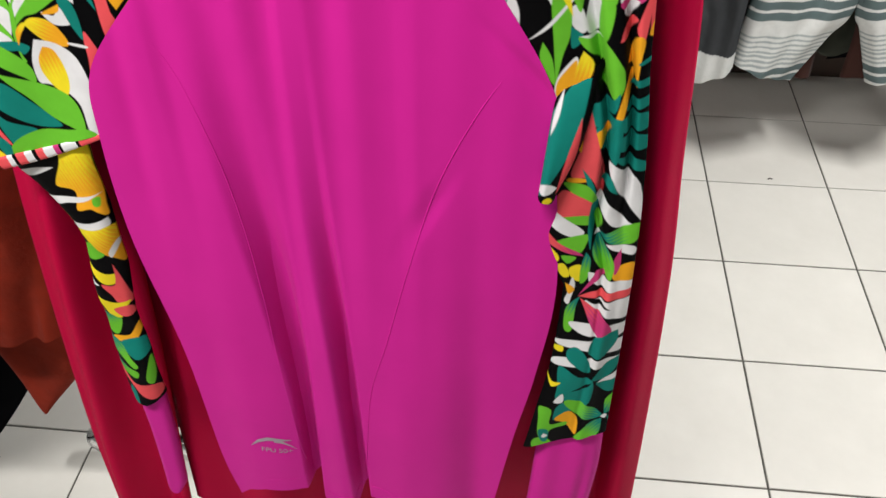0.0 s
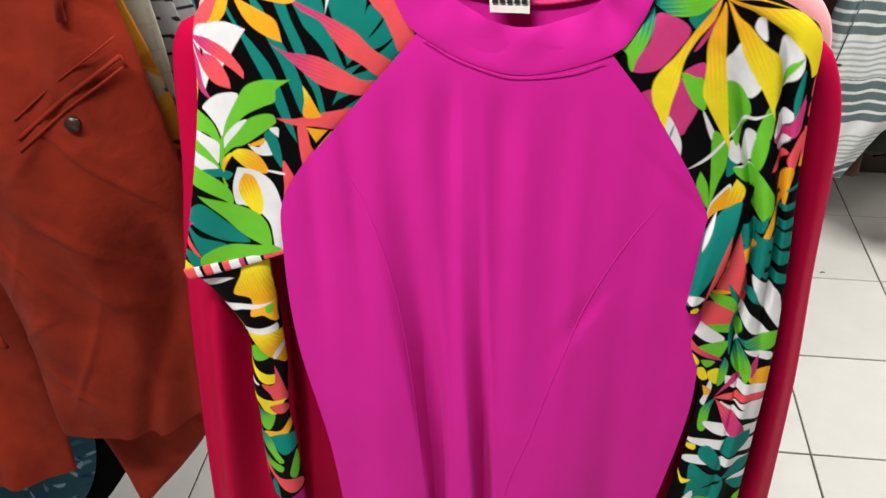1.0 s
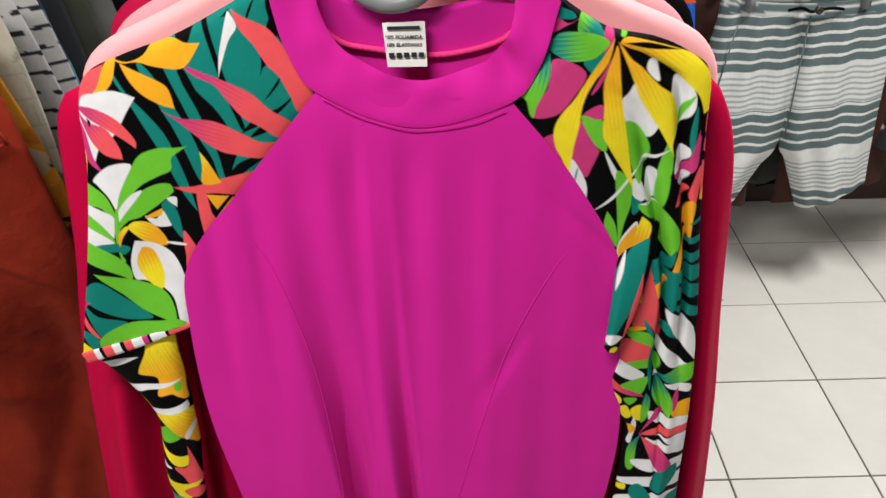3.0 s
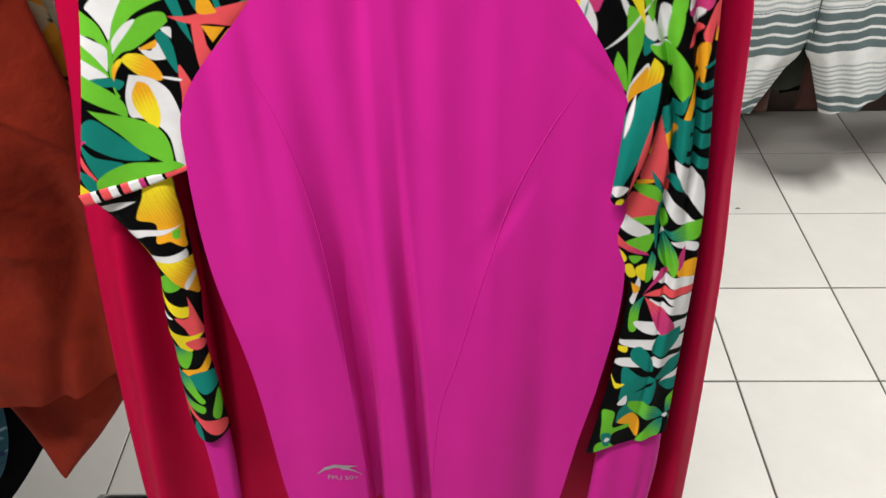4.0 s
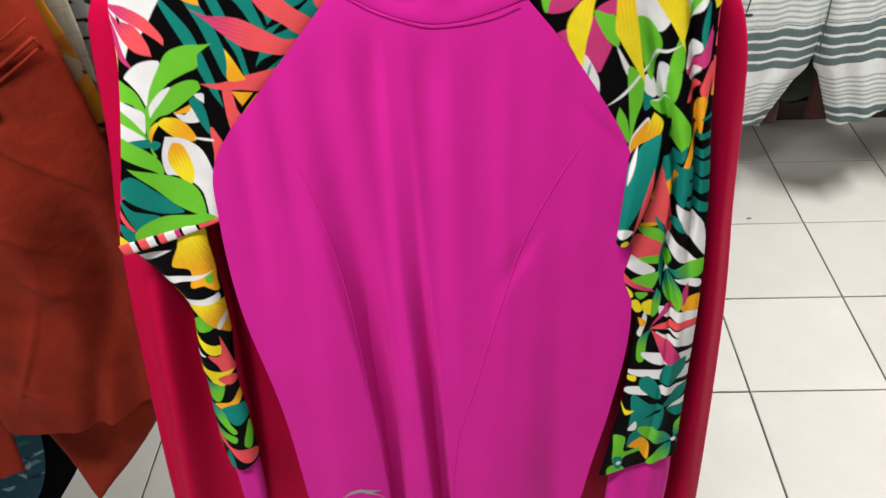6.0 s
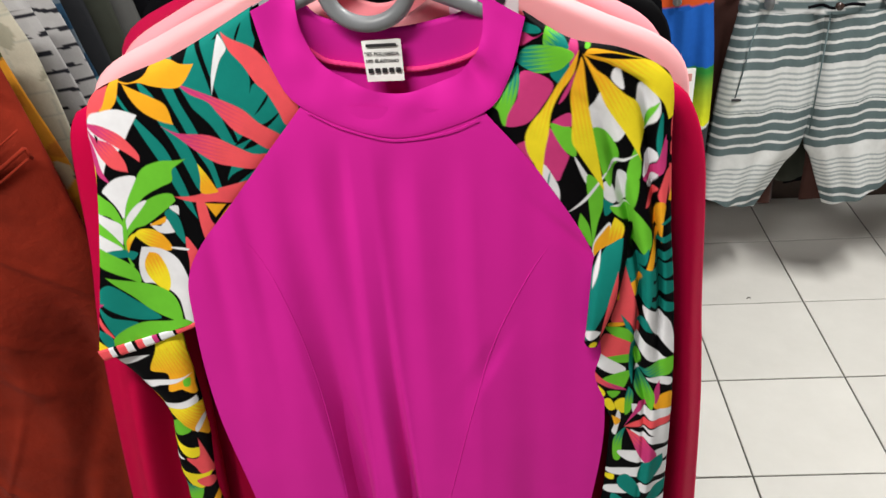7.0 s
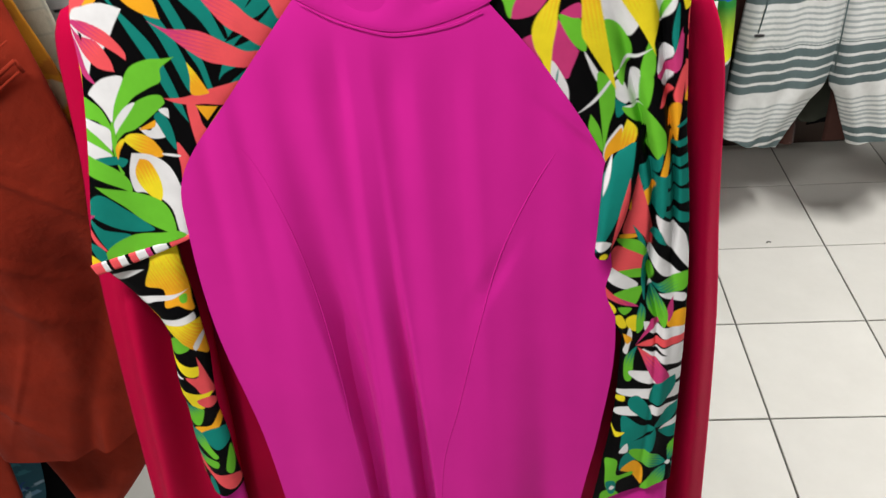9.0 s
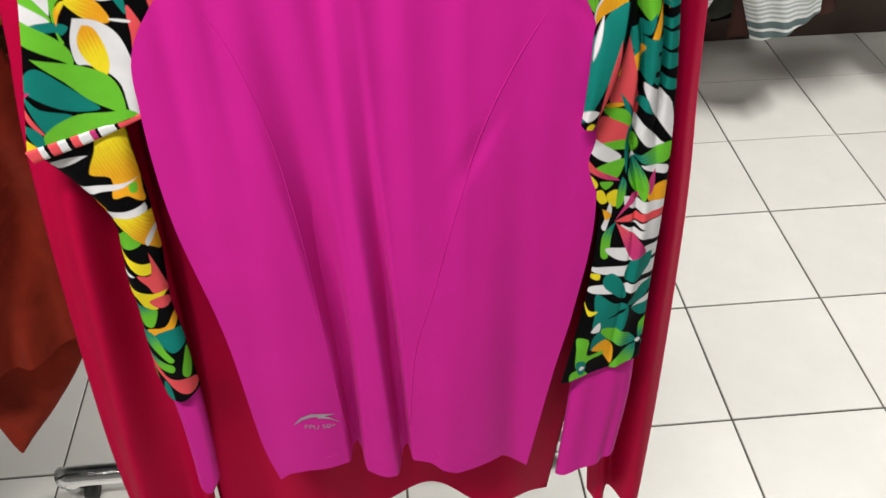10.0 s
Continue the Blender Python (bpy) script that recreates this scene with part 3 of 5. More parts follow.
    c.shape(T, (571, 572), (577, 570), (577, 556), (575, 538), (575, 523), (571, 544))
    c.shape(W, (588, 532), (611, 531), (612, 522), (596, 526))
    c.shape(O, (596, 504), (605, 512), (614, 513), (616, 495), (600, 494))
    c.shape(M, (601, 528), (601, 528), (602, 510), (598, 501), (596, 516))
    c.petal(T, G, (580, 538), (580, 538), (592, 547), (613, 554), (613, 537), (600, 532), (587, 535))
    c.petal(T, G, (580, 538), (580, 538), (590, 526), (597, 510), (595, 494), (589, 498), (579, 514), (577, 526))
    c.shape(G, (580, 538), (580, 538), (575, 556), (579, 562), (582, 553))
    c.shape(W, (577, 538), (580, 541), (582, 538), (580, 536))
    c.petal(T, G, (572, 520), (572, 520), (577, 511), (576, 491), (570, 485), (569, 504))
    c.shape(W, (576, 498), (576, 498), (583, 496), (578, 487))
    c.shape(W, (581, 487), (591, 493), (616, 493), (617, 484), (594, 481))
    c.shape(W, (576, 462), (581, 467), (594, 469), (617, 473), (619, 451), (605, 449), (587, 456))
    c.shape(K, (575, 467), (575, 467), (586, 468), (600, 461), (600, 461), (584, 462))
    c.shape(M, (570, 470), (570, 470), (580, 491), (584, 501), (591, 496), (581, 484))
    c.shape(C, (570, 469), (570, 469), (587, 478), (617, 484), (617, 476), (593, 471), (580, 468))
    c.shape(W, (560, 472), (560, 472), (561, 485), (563, 492), (566, 483), (564, 469), (562, 459), (558, 463))
    c.shape(O, (557, 485), (557, 485), (563, 482), (566, 477), (561, 472))
    c.petal(T, G, (572, 469), (572, 469), (569, 455), (568, 427), (561, 427), (560, 452), (565, 462))
    c.shape(W, (565, 437), (579, 438), (619, 442), (619, 428), (584, 423), (569, 429))
    c.shape(W, (555, 412), (579, 416), (619, 421), (619, 405), (592, 404), (557, 406))
    c.shape(W, (553, 385), (565, 392), (618, 396), (617, 386), (589, 383), (556, 380))
    c.petal(C, M, (572, 467), (572, 467), (582, 460), (594, 451), (603, 437), (603, 427), (592, 424), (585, 435), (577, 455))
    c.shape(T, (610, 434), (610, 434), (611, 419), (601, 401), (589, 398), (586, 409), (594, 427))
    c.shape(T, (567, 402), (575, 407), (584, 398), (590, 383), (588, 374), (575, 383), (567, 391))
    c.shape(T, (617, 396), (617, 396), (605, 390), (596, 375), (594, 367), (606, 367), (616, 382))
    c.shape(T, (594, 367), (580, 368), (561, 380), (561, 352), (561, 335), (574, 346), (587, 356))
    c.shape(T, (594, 366), (594, 366), (588, 352), (571, 344), (570, 332), (591, 329), (596, 352))
    c.shape(T, (598, 363), (621, 363), (621, 350), (608, 348))
    c.shape(W, (600, 363), (617, 375), (620, 382), (621, 367), (604, 362))
    c.shape(W, (559, 330), (567, 343), (568, 330))
    c.shape(W, (588, 394), (588, 394), (590, 392), (590, 383), (590, 383))
    c.shape(Y, (553, 403), (562, 405), (562, 398), (555, 398))
    c.shape(Y, (550, 368), (555, 358), (564, 358), (555, 351))
    c.shape(T, (561, 302), (562, 320), (570, 330), (580, 320), (569, 310))
    c.shape(O, (562, 303), (575, 316), (584, 307), (586, 294), (584, 280), (574, 296))
    c.petal(T, G, (610, 313), (610, 313), (597, 326), (575, 334), (570, 328), (584, 311), (599, 307))
    c.petal(T, G, (609, 309), (609, 309), (595, 299), (584, 275), (595, 272), (608, 287))
    c.petal(T, G, (611, 314), (611, 314), (610, 336), (621, 345), (623, 327))
    c.shape(T, (614, 311), (614, 311), (623, 311), (628, 302), (619, 298))
    c.shape(W, (608, 311), (611, 315), (614, 313), (612, 309))
    c.shape(G, (546, 320), (558, 318), (558, 295), (574, 299), (574, 293), (559, 285), (556, 267), (547, 278), (546, 304))
    c.shape(G, (542, 256), (543, 269), (552, 273), (562, 264), (562, 247), (552, 242))
    c.shape(T, (547, 285), (557, 285), (557, 267), (551, 267))
    c.shape(W, (551, 274), (553, 279), (557, 276), (554, 272))


def print_flap(c):
    c.leaf(560, 698, 525, 583, 24.0, -2.9, T)
    c.leaf(540, 676, 532, 640, 3.4, 0.0, W)
    c.leaf(526, 590, 541, 596, 10.4, 1.9, W)
    c.blob(534, 583, 3.9, 3.4, Y)
    c.leaf(555, 657, 540, 589, 7.0, 2.0, C)


def dyed(*painters, ground=K):
    def run(x, z):
        c = Dye(x, z, ground)
        for p in painters:
            p(c)
        return np.clip(c.colour, 0, 1)
    return run


# ---- hanger ----
def hanger(y, x=-0.247, dz=0.0, ring=True):
    """A grey plastic hanger: two arms, a round loop below the neck, a ball joint and a hook over the rail."""
    h = thing("clothes_hanger", (x, y, 1.40 + dz), "grey plastic clothes hanger hooked on the chrome rail", "hanger", "hangers on the rail")
    z0 = 1.40 + dz
    loop = [(x + 0.033 * math.sin(a), y, z0 + 0.008 - 0.030 * math.cos(a)) for a in [math.radians(k) for k in range(-100, 101, 8)]]
    loop = [(x - 0.031, y, z0 + 0.046), (x - 0.0325, y, z0 + 0.028)] + loop + [(x + 0.0325, y, z0 + 0.028), (x + 0.031, y, z0 + 0.046)]
    if ring:
        part("loop", tube(loop, 0.0065, 12), HANGER, h)
    else:
        part("knob", tube([(x, y, z0 + 0.012 + 0.024 * q) for q in np.linspace(0, 1, 12)], 0.0105, 14, taper=lambda t: max(0.15, math.sin(math.pi * (0.06 + 0.88 * t)) ** 0.6)), HANGER, h)
        part("stem", tube([(x, y, z0 + 0.03), (x, y, z0 + 0.075)], 0.006, 10), HANGER, h)
    for s in (-1, 1):
        arm = [(x + s * q, y, z0 + 0.012 - 0.46 * (q - 0.03)) for q in np.linspace(0.028 if ring else 0.0, 0.094, 14)]
        part("arm", tube(arm, 0.0078, 12, taper=lambda t: 1.0 - 0.25 * t), HANGER, h)
    if ring:
        part("bridge", tube([(x - 0.031, y, z0 + 0.046), (x - 0.02, y, z0 + 0.058), (x, y, z0 + 0.062), (x + 0.02, y, z0 + 0.058), (x + 0.031, y, z0 + 0.046)], 0.0065, 10), HANGER, h)
    hook = [(x, y, z0 + 0.062), (x, y, z0 + 0.085)] + [(x + 0.019 - 0.019 * math.cos(a), y, 1.499 + 0.019 * math.sin(a)) for a in np.linspace(0, 3.6, 16)]
    part("hook", tube(hook, 0.003, 8), CHROME, h)
    return h


# ---- front shirt ----
def seam(points, r=0.0009):
    return tube(points, r, 6)


BODY_L = [(-0.306, 1.322), (-0.369, 1.248), (-0.427, 1.1755), (-0.437, 1.11), (-0.434, 1.0), (-0.412, 0.855), (-0.400, 0.70), (-0.388, 0.633)]
BODY_R = [(-0.160, 1.310), (-0.112, 1.249), (-0.066, 1.168), (-0.060, 1.10), (-0.050, 0.973), (-0.062, 0.86), (-0.078, 0.765), (-0.099, 0.614)]


BODY_LC, BODY_RC = curve_points(BODY_L, 200), curve_points(BODY_R, 200)
ROWS_V = np.linspace(0, 1, 201)


def crease(x, xv, wl, wr):
    """A fold that falls slowly from the left and rises sharply to the right of xv."""
    t = np.where(x < xv, 1 - (xv - x) / wl, 1 - (x - xv) / wr)
    t = np.clip(t, 0, 1)
    return t * t * (3 - 2 * t)


def body_x(u, v):
    return np.interp(v, ROWS_V, BODY_LC[:, 0]) * (1 - u) + np.interp(v, ROWS_V, BODY_RC[:, 0]) * u


def body_fold(u, v):
    """Long soft folds that hang from the neck and deepen towards the hem."""
    x = body_x(u, v)
    k = smooth_step(v, 0.05, 0.95)
    top = smooth_step(v, 0.03, 0.16)
    x1 = np.interp(v, [0.1, 0.4, 0.55, 0.72, 1.0], [-0.332, -0.315, -0.307, -0.302, -0.298])
    x2 = np.interp(v, [0.1, 0.4, 0.7, 1.0], [-0.262, -0.256, -0.247, -0.2415])
    f = (0.003 + 0.042 * k ** 1.2) * crease(x, x1, 0.032 - 0.024 * smooth_step(v, 0.3, 0.8), 0.036 - 0.025 * v)
    f += (0.001 + 0.036 * k ** 1.6) * crease(x, x2, 0.028 - 0.017 * v, 0.009)
    f += 0.0055 * crease(x, -0.284, 0.026, 0.012) * (1 - k) + 0.004 * crease(x, -0.239, 0.022, 0.02) * (1 - k)
    f += 0.003 * crease(x, -0.372 + 0.02 * v, 0.014, 0.03) * bump(v, 0.25, 0.2)
    f += 0.004 * crease(x, -0.190, 0.03, 0.02) * bump(v, 0.35, 0.3)
    f -= 0.010 * bump(x, -0.345, 0.035) * k + 0.008 * bump(x, -0.262, 0.016) * k + 0.012 * bump(x, -0.185, 0.045) * k
    f += 0.008 * bump(x, -0.115, 0.018) * smooth_step(v, 0.35, 1.0)
    f += 0.004 * bump(x, -0.405, 0.010) * bump(v, 0.28, 0.16)
    f += 0.0025 * crease(x + 0.35 * (v - 0.40), -0.163, 0.020, 0.012) * bump(v, 0.40, 0.05)
    f += 0.003 * bump(x - 0.6 * (v - 0.22), -0.078, 0.008) * bump(v, 0.22, 0.06)
    f += 0.0004 * np.sin(x * 150 + 3 * v)
    return f * top


def body_hem(u, v):
    x = body_x(u, v)
    z = np.interp(x, [-0.388, -0.374, -0.354, -0.325, -0.303, -0.2965, -0.292, -0.286, -0.276, -0.262, -0.249, -0.245, -0.240, -0.232, -0.212, -0.200, -0.182, -0.154, -0.129, -0.114, -0.099],
                  [0.631, 0.646, 0.655, 0.655, 0.655, 0.656, 0.650, 0.635, 0.630, 0.629, 0.630, 0.640, 0.650, 0.651, 0.648, 0.637, 0.631, 0.637, 0.639, 0.623, 0.613])
    h = z - (0.633 - 0.066 * (x + 0.388))
    return h * smooth_step(v, 0.6, 1.0)


def on_body(x, z, off=0.0):
    """The place on the shirt's front at x and z."""
    v = 0.5
    for _ in range(40):
        lx, lz = np.interp(v, ROWS_V, BODY_LC[:, 0]), np.interp(v, ROWS_V, BODY_LC[:, 1])
        rx, rz = np.interp(v, ROWS_V, BODY_RC[:, 0]), np.interp(v, ROWS_V, BODY_RC[:, 1])
        u = min(1.0, max(0.0, (x - lx) / (rx - lx)))
        zc = lz * (1 - u) + rz * u + float(body_hem(np.array([[u]]), np.array([[v]]))[0, 0])
        v = min(1.0, max(0.0, v + 0.9 * (zc - z)))
    y = plane_y(z) + 0.004 * abs(2 * u - 1) ** 8 + float(body_fold(np.array([[u]]), np.array([[v]]))[0, 0])
    return (x, y + off, z)


def front_shirt():
    s = thing("rash_guard_shirt", (-0.235, -0.44, 1.40), "magenta long-sleeved swim shirt with tropical floral raglan sleeves on a hanger", "shirt", "shirts on the rail")
    part("body_front", ribbon(BODY_L, BODY_R, 190, 260, body_fold, body_hem, edge=0.001, closed=False, power=8), MAGENTA, s)
    part("body_back", ribbon(BODY_L, BODY_R, 60, 80, lambda u, v: 0.4 * body_fold(u, v) + 0.007, body_hem, back=0.004, thick=0.008, edge=0.001), MAGENTA, s)
    # stand-up collar: front band, rolled rim and inner back
    part("collar", ribbon([(-0.336, 1.399), (-0.326, 1.352), (-0.304, 1.318), (-0.234, 1.290), (-0.162, 1.307), (-0.138, 1.337), (-0.125, 1.384)],
                          [(-0.303, 1.412), (-0.299, 1.376), (-0.281, 1.348), (-0.232, 1.327), (-0.181, 1.338), (-0.160, 1.366), (-0.157, 1.399)],
                          20, 90, lambda u, v: -0.0016 + 0.004 * u ** 1.2 + 0.010 * (np.abs(2 * v - 1) ** 3) * u + 0.0030 * np.sin(v * 17 + u * 3) * u ** 2 + 0.0010 * np.sin(v * 37 - 4 * u) * u - 0.006 * bump(v, 0.84, 0.03) * u + 0.004 * bump(v, 0.78, 0.03) * u - 0.004 * bump(v, 0.30, 0.05) * u, edge=0.001, closed=False), MAGENTA, s)
    part("collar_back", ribbon([(-0.303, 1.408), (-0.285, 1.385), (-0.235, 1.372), (-0.180, 1.382), (-0.157, 1.396)],
                               [(-0.306, 1.350), (-0.288, 1.312), (-0.232, 1.296), (-0.174, 1.306), (-0.155, 1.345)],
                               14, 60, lambda u, v: 0.016 + 0.011 * np.sin(np.pi * v) + 0 * u, thick=0.003, edge=0.0), MAGENTA, s)
    arc = curve_points([(-0.3010, 1.3630), (-0.2924, 1.3547), (-0.2824, 1.3483), (-0.2598, 1.3429), (-0.2350, 1.3385), (-0.2098, 1.3376), (-0.1849, 1.3424), (-0.1665, 1.3494), (-0.1560, 1.3580)], 90)
    bm = tube([(x, plane_y(z) + 0.0150 + 0.011 * math.sin(math.pi * (0.08 + 0.84 * i / 90)) - 0.001 + 0.0004 * math.sin(i * 2.2), z) for i, (x, z) in enumerate(arc)], 0.0024, 8)
    part("neck_tape", bm, CRIMSON_PINK, s, "pink overlocked neck seam")
    # seams
    for a in ([(-0.384, 1.212), (-0.356, 1.16), (-0.336, 1.08), (-0.322, 0.96), (-0.313, 0.83), (-0.305, 0.70)],
              [(-0.090, 1.206), (-0.125, 1.15), (-0.155, 1.085), (-0.180, 1.0), (-0.205, 0.90), (-0.225, 0.82), (-0.2365, 0.69)]):
        part("seam", seam([on_body(x, z, 0.0001) for x, z in curve_points(a, 60)], r=0.0007), MAGENTA, s)
    for x0, x1, n in ((-0.372, -0.296, 24), (-0.282, -0.248, 12), (-0.238, -0.110, 30)):
        row = []
        for x in np.linspace(x0, x1, n):
            v = 0.972
            u = float((x - body_x(0.0, v)) / (body_x(1.0, v) - body_x(0.0, v)))
            z = float(np.interp(v, ROWS_V, BODY_LC[:, 1]) * (1 - u) + np.interp(v, ROWS_V, BODY_RC[:, 1]) * u + body_hem(np.array([[u]]), np.array([[v]]))[0, 0])
            row.append(on_body(x, z, 0.0))
        part("hem_stitch", seam(row, r=0.0005), MAGENTA, s)
    line = curve_points([(-0.303, 1.316), (-0.275, 1.300), (-0.234, 1.2885), (-0.19, 1.293), (-0.164, 1.303)], 40)
    part("collar_seam", seam([(x, plane_y(z) - 0.0017, z) for x, z in line], r=0.0004), MAGENTA, s)
    # sleeves on the shirt's own right side
    part("sleeve", ribbon([(-0.336, 1.400), (-0.372, 1.381), (-0.409, 1.363), (-0.450, 1.349), (-0.479, 1.336), (-0.491, 1.312), (-0.496, 1.257), (-0.512, 1.18), (-0.5385, 1.079)],
                          [(-0.330, 1.403), (-0.325, 1.355), (-0.301, 1.320), (-0.334, 1.285), (-0.364, 1.249), (-0.395, 1.214), (-0.422, 1.176), (-0.431, 1.14), (-0.437, 1.112)],
                          220, 440, lambda u, v: 0.0025 + 0.005 * (1 - u) ** 4 * smooth_step(v, 0.9, 0.2) + 0.002 * np.sin(5 * u + 6 * v) * v,
                          edge=0.003, dye=dyed(print_left), closed=False, power=8), PRINT, s, "sleeve with tropical leaves on black")
    part("sleeve_back", ribbon([(-0.350, 1.380), (-0.409, 1.355), (-0.474, 1.330), (-0.492, 1.257), (-0.532, 1.088)], [(-0.335, 1.375), (-0.318, 1.325), (-0.369, 1.249), (-0.427, 1.176), (-0.437, 1.115)],
                               30, 60, lambda u, v: 0.020 + 0 * u, thick=0.008, edge=0.0), BLACK, s, "black inside of the sleeve")
    cells = [(0.10, C), (0.155, W), (0.19, K), (0.28, C), (0.36, W), (0.40, K), (0.475, C), (0.58, W), (0.635, M), (0.66, K), (0.81, W), (0.84, K), (1.01, C)]

    def edging(x, z):
        q = (x + 0.5385 + 0.25 * (z - 1.09)) / 0.101
        c = np.tile(np.array(C, float), (len(x), 1))
        for end, col in reversed(cells):
            c[q < end] = col
        return c
    part("sleeve_hem", ribbon([(-0.5385, 1.0825), (-0.490, 1.0965), (-0.4365, 1.1125)], [(-0.5340, 1.0710), (-0.488, 1.0865), (-0.4365, 1.1075)], 6, 240,
                              lambda u, v: 0.0015 + 0 * u, thick=0.003, edge=0.001, dye=edging), PRINT, s, "narrow patterned sleeve edging")
    part("lower_sleeve", ribbon([(-0.5337, 1.0740), (-0.5269, 1.0600), (-0.510, 1.0382), (-0.4937, 1.0127), (-0.4892, 0.9892), (-0.490, 0.9676), (-0.492, 0.918), (-0.4916, 0.8918), (-0.4931, 0.8486), (-0.4950, 0.8071), (-0.4898, 0.7764)],
                                [(-0.4540, 1.1060), (-0.4543, 1.0565), (-0.4529, 1.010), (-0.4539, 0.9669), (-0.4562, 0.9426), (-0.4580, 0.9025), (-0.4572, 0.8796), (-0.4545, 0.8479), (-0.4534, 0.8148), (-0.4534, 0.789), (-0.4536, 0.7803)],
                                90, 480, lambda u, v: 0.006 + 0.002 * np.sin(9 * v + 4 * u) + 0.0015 * np.sin(23 * v - 3 * u) - 0.004 * bump(u, 0.5, 0.3) * v,
                                lambda u, v: -0.006 * np.sin(np.pi * u) * smooth_step(v, 0.9, 1.0), thick=0.012, edge=0.008, dye=dyed(print_leftlow)), PRINT, s, "sleeve with tropical leaves on black")
    part("cuff", ribbon([(-0.4885, 0.785), (-0.4858, 0.7235), (-0.4859, 0.654), (-0.4866, 0.6138), (-0.4815, 0.6039)], [(-0.4550, 0.787), (-0.4563, 0.7134), (-0.459, 0.6536), (-0.4611, 0.622), (-0.4692, 0.6048)],
                        16, 40, lambda u, v: 0.008 + 0 * u, thick=0.010, edge=0.010), MAGENTA, s)
    # sleeves on the shirt's own left side, gathered in two long creases
    def gathers(u, v):
        k = smooth_step(v, 0.12, 0.35)
        f = 0.012 * bump(u, 0.52 + 0.08 * v, 0.045) * k * (1 - 0.6 * smooth_step(v, 0.6, 0.9))
        f += 0.010 * bump(u, 0.82, 0.04) * smooth_step(v, 0.08, 0.25) * (1 - smooth_step(v, 0.45, 0.65))
        f *= 1 - 0.6 * smooth_step(v, 0.5, 0.75)
        f -= 0.004 * bump(u, 0.68, 0.10) * k + 0.004 * bump(u, 0.25, 0.15) * bump(v, 0.25, 0.15)
        return f + 0.0015 + 0.006 * u ** 4 * smooth_step(v, 0.5, 0.1) + 0.002 * np.sin(18 * v + 5 * u)
    part("sleeve", ribbon([(-0.125, 1.386), (-0.137, 1.342), (-0.163, 1.309), (-0.117, 1.249), (-0.083, 1.19), (-0.060, 1.13), (-0.064, 1.06), (-0.068, 1.03), (-0.046, 0.985), (-0.0442, 0.9725), (-0.047, 0.8874), (-0.057, 0.8164), (-0.0665, 0.752)],
                          [(-0.1266, 1.386), (-0.0893, 1.362), (-0.050, 1.352), (-0.024, 1.340), (-0.006, 1.3225), (-0.004, 1.27), (0.0005, 1.198), (0.006, 1.15), (0.010, 1.109), (0.0135, 1.05), (0.0150, 0.99), (0.0165, 0.89), (0.0160, 0.788)],
                          160, 850, gathers, edge=0.004, dye=dyed(print_right), closed=False, power=8), PRINT, s, "gathered sleeve with tropical leaves on black")
    part("sleeve_back", ribbon([(-0.118, 1.365), (-0.145, 1.300), (-0.076, 1.19), (-0.052, 1.05), (-0.030, 0.9725), (-0.036, 0.8164), (-0.040, 0.80)], [(-0.110, 1.366), (-0.030, 1.330), (-0.009, 1.30), (0.0, 1.198), (0.010, 1.05), (0.012, 0.89), (0.0118, 0.80)],
                               30, 90, lambda u, v: 0.022 + 0 * u, thick=0.008, edge=0.0), BLACK, s, "black inside of the sleeve")
    part("sleeve_fold", ribbon([(-0.066, 1.170), (-0.070, 1.13), (-0.0735, 1.083)], [(-0.030, 1.20), (-0.043, 1.13), (-0.060, 1.078)],
                               44, 110, lambda u, v: -0.016 + 0.016 * (1 - v) ** 3 + 0.006 * u, thick=0.006, edge=0.008, dye=dyed(print_flap)), PRINT, s, "folded flap of the floral sleeve")
    part("cuff", ribbon([(-0.050, 0.800), (-0.0545, 0.69), (-0.0601, 0.5774)], [(0.0140, 0.815), (0.0165, 0.72), (0.0094, 0.6124)],
                        24, 50, lambda u, v: 0.006 + 0.006 * bump(u, 0.80, 0.08) * v + 0.003 * bump(u, 0.4, 0.2), thick=0.010, edge=0.010), MAGENTA, s)
    # care label inside the collar
    lab = part("care_label", ribbon([(-0.2556, 1.3645), (-0.2528, 1.3323)], [(-0.2237, 1.3650), (-0.2226, 1.3320)], 8, 10, lambda u, v: 0.0195 - 0.004 * v, thick=0.0008, edge=0.0), LABEL, s, "white care label with black print", smooth=False)
    for words, z, size in (("90% POLIAMIDA", 1.3532, 0.0039), ("10% ELASTANO", 1.3472, 0.0039)):
        cu = bpy.data.curves.new("words", "FONT")
        cu.body, cu.size, cu.align_x, cu.extrude, cu.offset = words, size, "CENTER", 0.00005, 0.00012
        tmp = bpy.data.objects.new("words", cu)
        scene.collection.objects.link(tmp)
        me = bpy.data.meshes.new_from_object(tmp.evaluated_get(bpy.context.evaluated_depsgraph_get()))
        bpy.data.objects.remove(tmp)
        me.transform(Matrix.Translation((-0.2397, plane_y(z) + 0.0170, z)) @ Matrix.Rotation(radians(90), 4, "X") @ Matrix.Rotation(radians(-1), 4, "Z"))
        part("printed_line", me, INK, lab, "black printed words", smooth=False)
    bar = block(-0.2520, -0.2275, plane_y(1.360) + 0.0175, plane_y(1.360) + 0.0182, 1.3600, 1.3624)
    part("printed_bar", bar, INK, lab, "black printed bar", smooth=False)
    for k in range(5):
        x = -0.2493 + 0.0056 * k
        part("care_symbol", block(x - 0.0020, x + 0.0020, plane_y(1.341) + 0.0148, plane_y(1.341) + 0.0158, 1.3396, 1.3432), INK, lab, "black care symbol", smooth=False)
    # silver transfer mark above the hem
    bm = bmesh.new()
    rows = []
